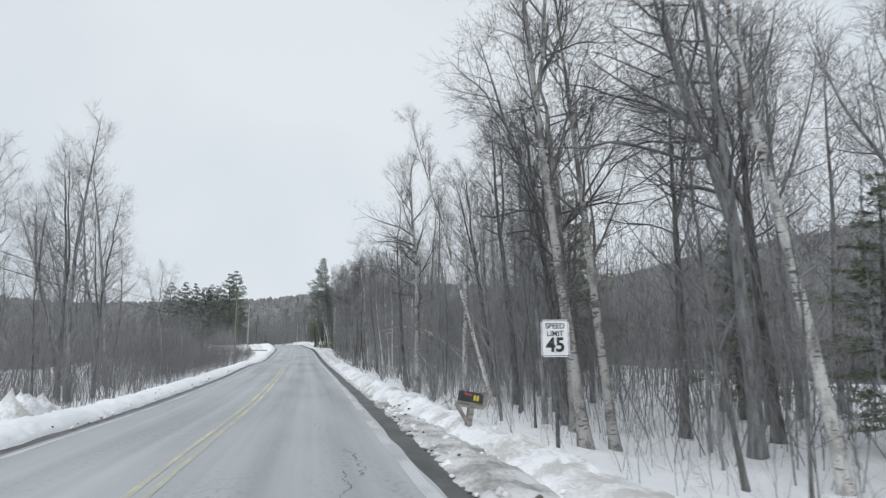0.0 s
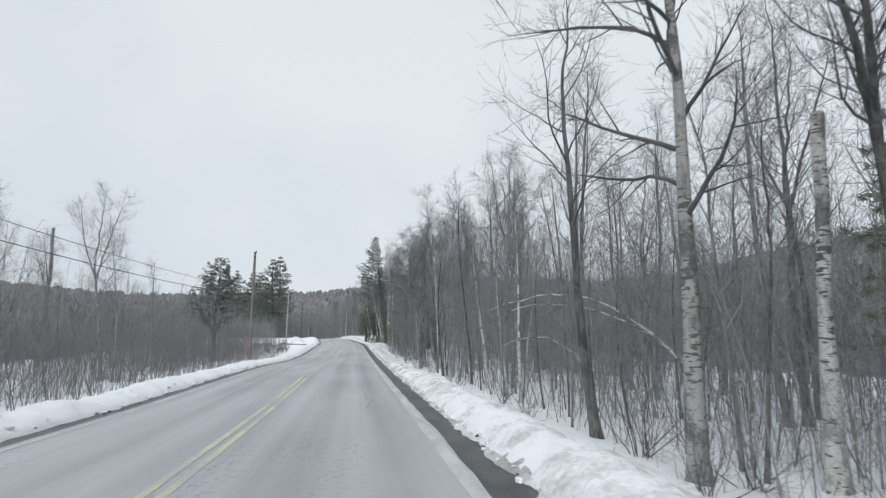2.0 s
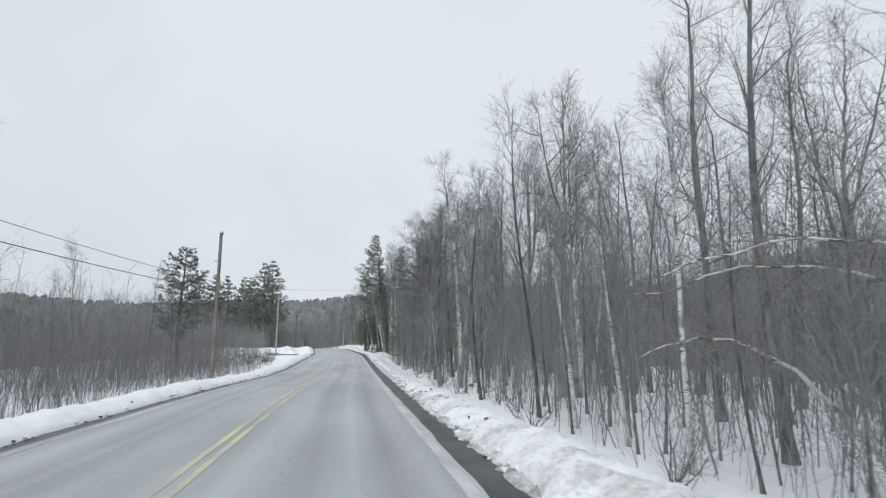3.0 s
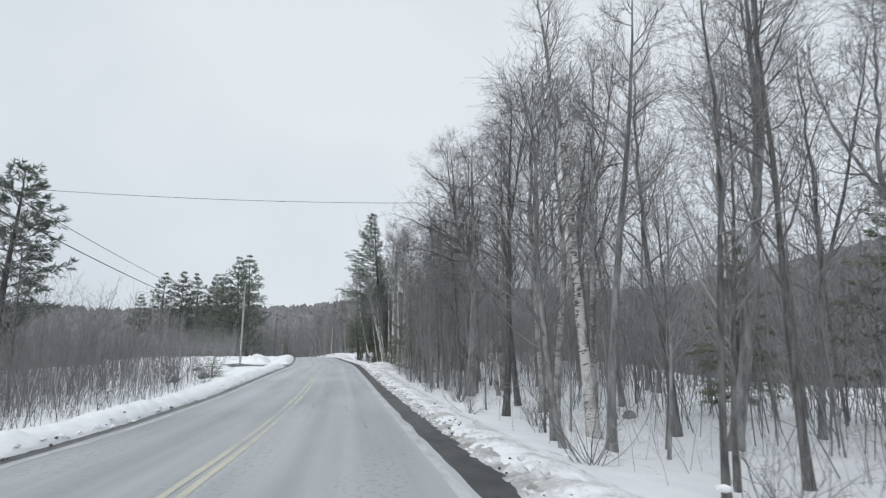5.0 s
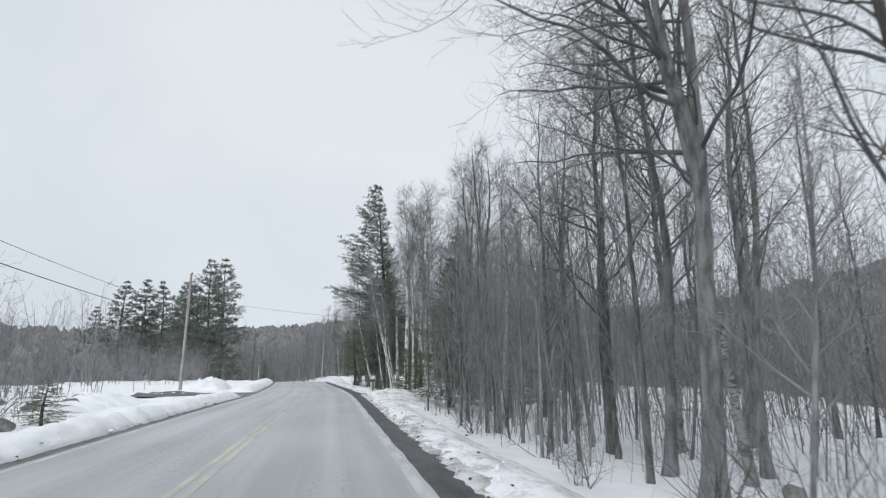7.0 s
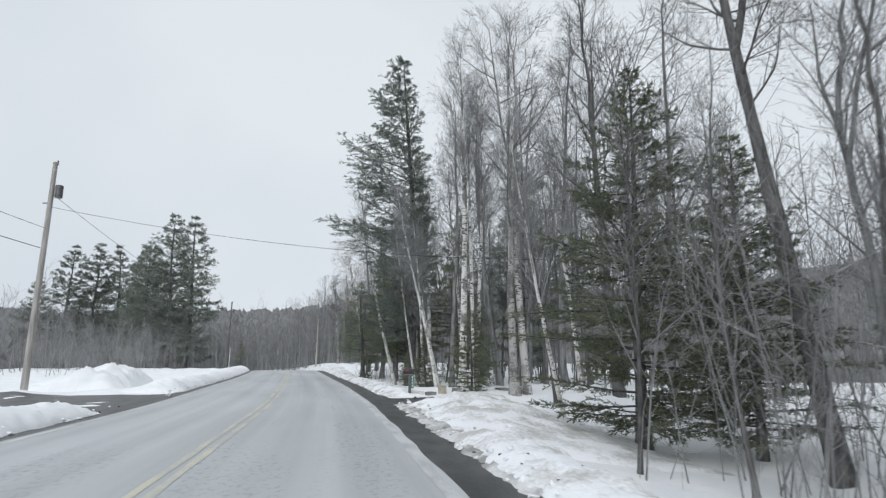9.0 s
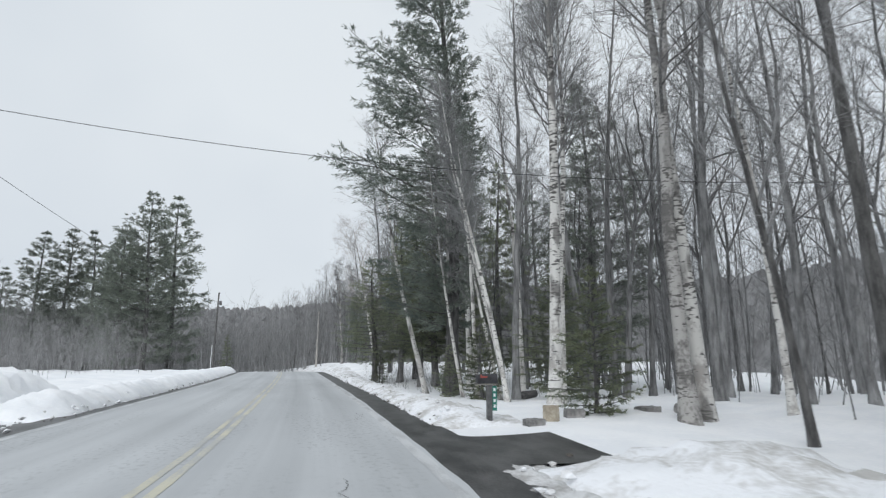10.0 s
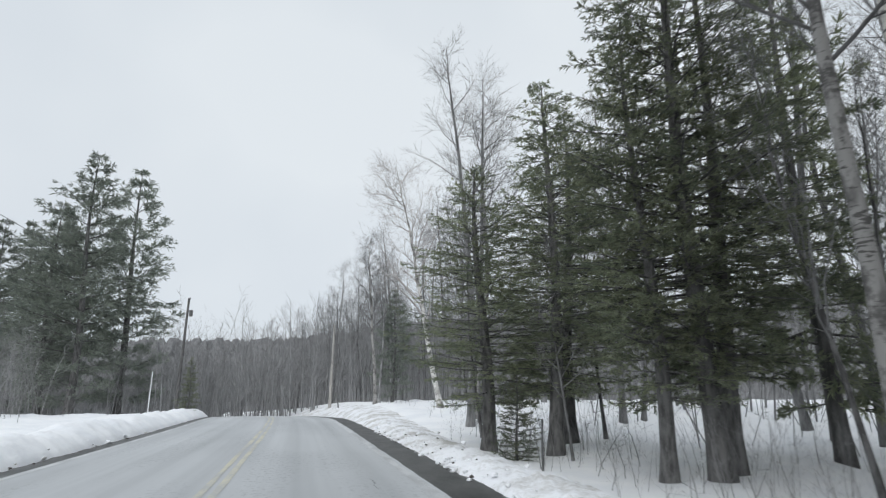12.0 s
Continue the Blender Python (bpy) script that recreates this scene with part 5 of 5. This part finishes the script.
def utility_pole(x, y, top, mat, lean, label, can=False, sleeve=False):
    root = new("utility_pole")
    w = Wood()
    z = gz(x, y) - 0.5
    h = top - z
    w.limb([(lean * k, 0, h * k) for k in np.linspace(0, 1, 6)], np.linspace(0.155, 0.10, 6), 12)
    ob = w.mesh("shaft", mat, root)
    bm = bmesh.new()
    bmesh.ops.create_cone(bm, cap_ends=True, segments=10, radius1=0.105, radius2=0.09, depth=0.04)
    bmesh.ops.translate(bm, verts=bm.verts, vec=(lean, 0, h + 0.015))
    part("cap", bm, mat, root)
    bm = bmesh.new()
    bmesh.ops.create_cone(bm, cap_ends=True, segments=8, radius1=0.05, radius2=0.03, depth=0.22)
    bmesh.ops.translate(bm, verts=bm.verts, vec=(lean + 0.10, 0, h + 0.02))
    part("insulator", bm, STEEL, root, "small grey pin insulator")
    bm = bmesh.new()
    bmesh.ops.create_cube(bm, size=1)
    bmesh.ops.scale(bm, verts=bm.verts, vec=(0.34, 0.05, 0.05))
    bmesh.ops.translate(bm, verts=bm.verts, vec=(lean * 0.8 - 0.14, 0, h * 0.82))
    part("wire_bracket", bm, STEEL, root)
    if can:
        bm = bmesh.new()
        bmesh.ops.create_cone(bm, cap_ends=True, segments=16, radius1=0.17, radius2=0.17, depth=0.6)
        bmesh.ops.bevel(bm, geom=bm.edges[:], offset=0.02, segments=1, affect="EDGES")
        bmesh.ops.translate(bm, verts=bm.verts, vec=(lean + 0.30, 0, h - 1.4))
        part("transformer_can", bm, STEEL, root, "grey transformer can")
    root.matrix_basis = pose(x, y, z)
    return tagged(root, label, "utility pole", "poles beside the road")


utility_pole(-9.05, 80.4, 8.95, POLE_BROWN, 0.05, "brown wooden utility pole behind the snow bank")
utility_pole(-13.6, 147.4, 9.8, POLE, 0.1, "pale grey wooden utility pole with transformer", can=True)
utility_pole(-17.2, 217.5, 9.6, BARK_DARK, 0.2, "dark wooden utility pole near the bend", can=True)
utility_pole(-3.2, 214.0, 6.9, POLE, 0.15, "pale leaning utility pole beyond the bend")
utility_pole(-12.0, 14.0, 11.0, POLE_BROWN, 0.0, "brown wooden utility pole behind the snow bank")


def wire(a, b, sag, radius=0.011):
    w = Wood()
    t = np.linspace(0, 1, 33)
    a, b = np.array(a, float), np.array(b, float)
    p = a[None, :] * (1 - t)[:, None] + b[None, :] * t[:, None]
    p[:, 2] -= sag * 4 * t * (1 - t)
    w.limb(p, np.full(33, radius), 5)
    return tagged(w.mesh("overhead_wire", WIRE), "thin black overhead wire", "wire", "overhead wires")


wire((-12.0, 14, 7.0), (-9.0, 80.4, 5.6), 0.9)
wire((-12.2, 14, 6.5), (-9.2, 80.4, 5.15), 1.0, 0.016)
wire((-9.0, 80.4, 5.6), (-13.5, 147.4, 6.6), 0.8)
wire((-9.2, 80.4, 5.15), (-13.7, 147.4, 5.7), 0.8, 0.018)
wire((-13.5, 147.4, 8.3), (-17.1, 217.5, 8.4), 1.0)
wire((-9.0, 80.4, 5.3), (24.0, 80.6, 8.3), 1.1, 0.006)
wire((-13.5, 147.4, 7.65), (20.0, 146.0, 6.4), 1.2, 0.010)

# ---- speed limit sign ----


def box(bm, size, at):
    g = bmesh.ops.create_cube(bm, size=1)
    bmesh.ops.scale(bm, verts=g["verts"], vec=size)
    bmesh.ops.translate(bm, verts=g["verts"], vec=at)
    return g["verts"]


def lettering(text, size, x, z, parent, mat, bold=0.0, label=""):
    cu = bpy.data.curves.new("lettering", "FONT")
    cu.body, cu.size, cu.align_x, cu.align_y, cu.offset, cu.extrude = text, size, "CENTER", "CENTER", bold, 0.0008
    tmp = new("lettering", cu)
    deps = bpy.context.evaluated_depsgraph_get()
    me = bpy.data.meshes.new_from_object(tmp.evaluated_get(deps))
    bpy.data.objects.remove(tmp)
    me.materials.clear()
    me.materials.append(mat)
    ob = new("lettering", me)
    ob.parent = parent
    ob.matrix_basis = pose(x, -0.0045, z, 90, 0, 0)
    return tagged(ob, label or "black printed words " + text.lower())


def speed_sign(x, y, top, foot):
    root = new("speed_limit_sign")
    high = top - foot
    bm = bmesh.new()
    vs = box(bm, (0.61, 0.004, 0.762), (0, 0, high - 0.381))
    bmesh.ops.bevel(bm, geom=[e for e in bm.edges if abs(e.verts[0].co.y - e.verts[1].co.y) > 0.003], offset=0.04, segments=4, affect="EDGES")
    plate = part("sign_plate", bm, SIGN_WHITE, root, "white reflective metal plate")
    bm = bmesh.new()
    for w, h, cx, cz in ((0.56, 0.011, 0, high - 0.024), (0.56, 0.011, 0, high - 0.738), (0.011, 0.70, -0.281, high - 0.381), (0.011, 0.70, 0.281, high - 0.381)):
        box(bm, (w, 0.001, h), (cx, -0.0032, cz))
    part("border", bm, SIGN_BLACK, plate, "black printed border")
    lettering("SPEED", 0.155, 0, high - 0.135, plate, SIGN_BLACK, 0.003)
    lettering("LIMIT", 0.155, 0, high - 0.29, plate, SIGN_BLACK, 0.003)
    lettering("45", 0.40, 0, high - 0.53, plate, SIGN_BLACK, 0.012)
    bm = bmesh.new()
    box(bm, (0.08, 0.006, high + 0.2), (0, 0.034, (high - 0.35) / 2))
    box(bm, (0.006, 0.03, high + 0.2), (-0.037, 0.018, (high - 0.35) / 2))
    box(bm, (0.006, 0.03, high + 0.2), (0.037, 0.018, (high - 0.35) / 2))
    part("post", bm, STEEL, root, "dark steel channel post")
    for dz in (0.08, 0.68):
        bm = bmesh.new()
        bmesh.ops.create_cone(bm, cap_ends=True, segments=8, radius1=0.012, radius2=0.009, depth=0.008, matrix=Matrix.Translation((0, -0.006, high - dz)) @ Matrix.Rotation(radians(90), 4, "X"))
        part("bolt", bm, STEEL, plate)
    root.matrix_basis = pose(x, y, foot, 0, 0, -4)
    return tagged(root, "white speed limit 45 sign on steel post in snow", "road sign")


speed_sign(4.86, 11.45, 3.42, gz(4.86, 11.45))

# ---- mailboxes ----


def mailbox(x, y, z, turn, tilt, timber, label, plate=False):
    """An arched metal letter box on a timber post; its length runs along local x."""
    root = new("mailbox")
    bm = bmesh.new()
    rim = []
    for xx in (-0.24, 0.24):
        ring = []
        for k in range(9):
            a = math.pi * k / 8
            ring.append(bm.verts.new((xx, 0.085 * math.cos(a), 1.13 + 0.085 * math.sin(a))))
        ring += [bm.verts.new((xx, -0.085, 1.0)), bm.verts.new((xx, 0.085, 1.0))]
        rim.append(ring)
    for k in range(11):
        bm.faces.new((rim[0][k], rim[0][(k + 1) % 11], rim[1][(k + 1) % 11], rim[1][k]))
    bm.faces.new(rim[0][::-1])
    bm.faces.new(rim[1])
    bmesh.ops.recalc_face_normals(bm, faces=bm.faces)
    shell = part("box_shell", bm, BOX_BLACK, root, "black painted metal box")
    bm = bmesh.new()
    vs = box(bm, (0.012, 0.18, 0.215), (-0.25, 0, 1.107))
    bmesh.ops.bevel(bm, geom=bm.edges[:], offset=0.004, segments=1, affect="EDGES")
    door = part("door", bm, BOX_BLACK, shell)
    bm = bmesh.new()
    box(bm, (0.02, 0.03, 0.02), (-0.265, 0, 1.2))
    part("latch", bm, STEEL, shell)
    bm = bmesh.new()
    box(bm, (0.16, 0.006, 0.035), (-0.10, -0.093, 1.15))
    box(bm, (0.03, 0.006, 0.07), (-0.17, -0.093, 1.17))
    part("flag", bm, FLAG_RED, shell, "faded red flag")
    bm = bmesh.new()
    vs = box(bm, (0.52, 0.15, 0.03), (0, 0, 0.985))
    part("shelf", bm, OLD_WOOD, root)
    bm = bmesh.new()
    box(bm, (0.12, 0.12, 1.35), (0.05, 0, 0.30))
    bmesh.ops.bevel(bm, geom=bm.edges[:], offset=0.008, segments=1, affect="EDGES")
    part("post", bm, OLD_WOOD if timber else STEEL, root, "weathered timber post" if timber else "dark grey square post")
    if timber:
        bm = bmesh.new()
        box(bm, (0.62, 0.09, 0.09), (0.02, 0, 0.925))
        part("cross_arm", bm, OLD_WOOD, root)
        bm = bmesh.new()
        box(bm, (0.07, 0.07, 0.55), (0, 0, 0))
        bmesh.ops.rotate(bm, verts=bm.verts, cent=(0, 0, 0), matrix=Matrix.Rotation(radians(-42), 3, "Y"))
        bmesh.ops.translate(bm, verts=bm.verts, vec=(-0.12, 0, 0.72))
        part("brace", bm, OLD_WOOD, root)
        bm = bmesh.new()
        box(bm, (0.10, 0.10, 0.32), (0.34, 0, 1.10))
        part("end_post", bm, OLD_WOOD, root)
        for k in range(2):
            bm = bmesh.new()
            box(bm, (0.05, 0.004, 0.11), (0.06 + 0.075 * k, -0.089, 1.10))
            part("number_bar", bm, MARK_YELLOW, shell, "yellow sticker bar")
    if plate:
        bm = bmesh.new()
        box(bm, (0.11, 0.006, 0.56), (0.17, -0.03, 0.66))
        pl = part("number_plate", bm, SIGN_GREEN, root, "green reflective upright plate")
        for k in range(4):
            bm = bmesh.new()
            box(bm, (0.05, 0.003, 0.07), (0.17, -0.0355, 0.86 - 0.125 * k))
            part("number_bar", bm, SIGN_WHITE, pl)
    root.matrix_basis = pose(x, y, z, 0, tilt, turn)
    return tagged(root, label, "mailbox", "roadside mailboxes")


mailbox(3.12, 12.5, 0.70, 8, 11, True, "black mailbox on grey timber stand sunk in snow")
mailbox(3.19, 144.97, -0.95, 4, 0, False, "black mailbox on post with green number plate", plate=True)

# ---- logs, boulders and small things ----


def rough_block(name, size, mat, seed, label, category, bevel=0.03):
    rs = random.Random(seed)
    bm = bmesh.new()
    box(bm, size, (0, 0, size[2] / 2))
    bmesh.ops.subdivide_edges(bm, edges=bm.edges[:], cuts=3, use_grid_fill=True)
    for v in bm.verts:
        v.co += Vector((rs.uniform(-1, 1), rs.uniform(-1, 1), rs.uniform(-1, 1))) * bevel * 0.5
    ob = part(name, bm, mat)
    return tagged(ob, label, category)


def boulder(x, y, size, seed, label="rounded grey boulder half buried in snow"):
    bm = bmesh.new()
    bmesh.ops.create_icosphere(bm, subdivisions=3, radius=1)
    for v in bm.verts:
        k = 1 + 0.35 * noise.noise(v.co * 1.3 + Vector((seed, 0, 0))) + 0.12 * noise.noise(v.co * 3.5 + Vector((0, seed, 0)))
        v.co = Vector((v.co.x * size[0] * k, v.co.y * size[1] * k, v.co.z * size[2] * k))
    ob = part("boulder", bm, STONE)
    ob.matrix_basis = pose(x, y, gz(x, y) + size[2] * 0.45 + (0.1 if x < 0 else 0), 0, 0, seed * 40)
    return tagged(ob, label, "boulder", "boulders in the snow")


for k, (x, y, s) in enumerate(((-12.2, 118.5, (0.55, 0.5, 0.35)), (-12.9, 123.5, (0.5, 0.5, 0.45)), (-13.8, 127.0, (0.6, 0.5, 0.4)), (-10.4, 112.5, (0.4, 0.4, 0.28)), (-14.8, 120.5, (0.8, 0.6, 0.45)), (-11.5, 109.0, (0.35, 0.3, 0.25)), (9.2, 146.6, (0.35, 0.3, 0.22)), (13.5, 92.0, (0.4, 0.35, 0.3)), (10.6, 103.5, (0.3, 0.3, 0.25)))):
    boulder(x, y, tuple((0.95 if x < 0 else 0.8) * v for v in s), k + 1)


def log_round(x, y, radius, length, upright, seed, label, mat=CUT_WOOD):
    bm = bmesh.new()
    bmesh.ops.create_cone(bm, cap_ends=True, segments=18, radius1=radius, radius2=radius * 0.94, depth=length)
    for v in bm.verts:
        v.co.x += 0.03 * noise.noise(v.co * 5 + Vector((seed, 0, 0)))
        v.co.y += 0.03 * noise.noise(v.co * 5 + Vector((0, seed, 0)))
    root = part("cut_log", bm, mat)
    root.matrix_basis = pose(x, y, gz(x, y) + (length / 2 - 0.05 if upright else radius * 0.7), 0 if upright else 88, 0, seed * 31)
    return tagged(root, label, "log")


log_round(4.72, 144.9, 0.2, 0.4, True, 1, "upright cut log round standing in snow")
b1 = rough_block("stone_block", (0.42, 0.30, 0.24), STONE, 5, "squared pale stone block in snow", "stone")
b1.matrix_basis = pose(4.1, 144.3, gz(4.1, 144.3) - 0.1, 0, 0, 12)
b2 = rough_block("stone_block", (0.45, 0.35, 0.25), STONE, 6, "squared pale stone block in snow", "stone")
b2.matrix_basis = pose(5.5, 145.4, gz(5.5, 145.4) - 0.06, 0, 0, -8)
b3 = rough_block("stone_block", (0.6, 0.4, 0.22), STONE, 7, "squared pale stone block in snow", "stone")
b3.matrix_basis = pose(7.9, 146.2, gz(7.9, 146.2) - 0.12, 0, 0, 20)
log_round(6.1, 156.6, 0.15, 1.1, False, 2, "fallen rotten log on the snow", BARK_DARK)
log_round(8.3, 157.5, 0.18, 0.9, False, 4, "fallen rotten log on the snow", BARK_DARK)
log_round(9.0, 84.2, 0.16, 0.6, False, 5, "dark log lying on the snow", BARK_DARK)


def marker_post(x, y, high, mat, label):
    w = Wood()
    w.limb([(0, 0, -0.3), (0.01, 0, high * 0.5), (0.03, 0, high)], (0.035, 0.03, 0.028), 8)
    ob = w.mesh("marker_post", mat)
    ob.matrix_basis = pose(x, y, gz(x, y))
    return tagged(ob, label, "post", "marker posts")


marker_post(-13.2, 196.0, 2.6, SIGN_WHITE, "thin white marker pole by the bank")
marker_post(-17.5, 150.5, 1.5, POLE, "thin grey stake in the snow")
marker_post(2.75, 172.6, 1.2, STEEL, "thin steel stake at the snow edge")
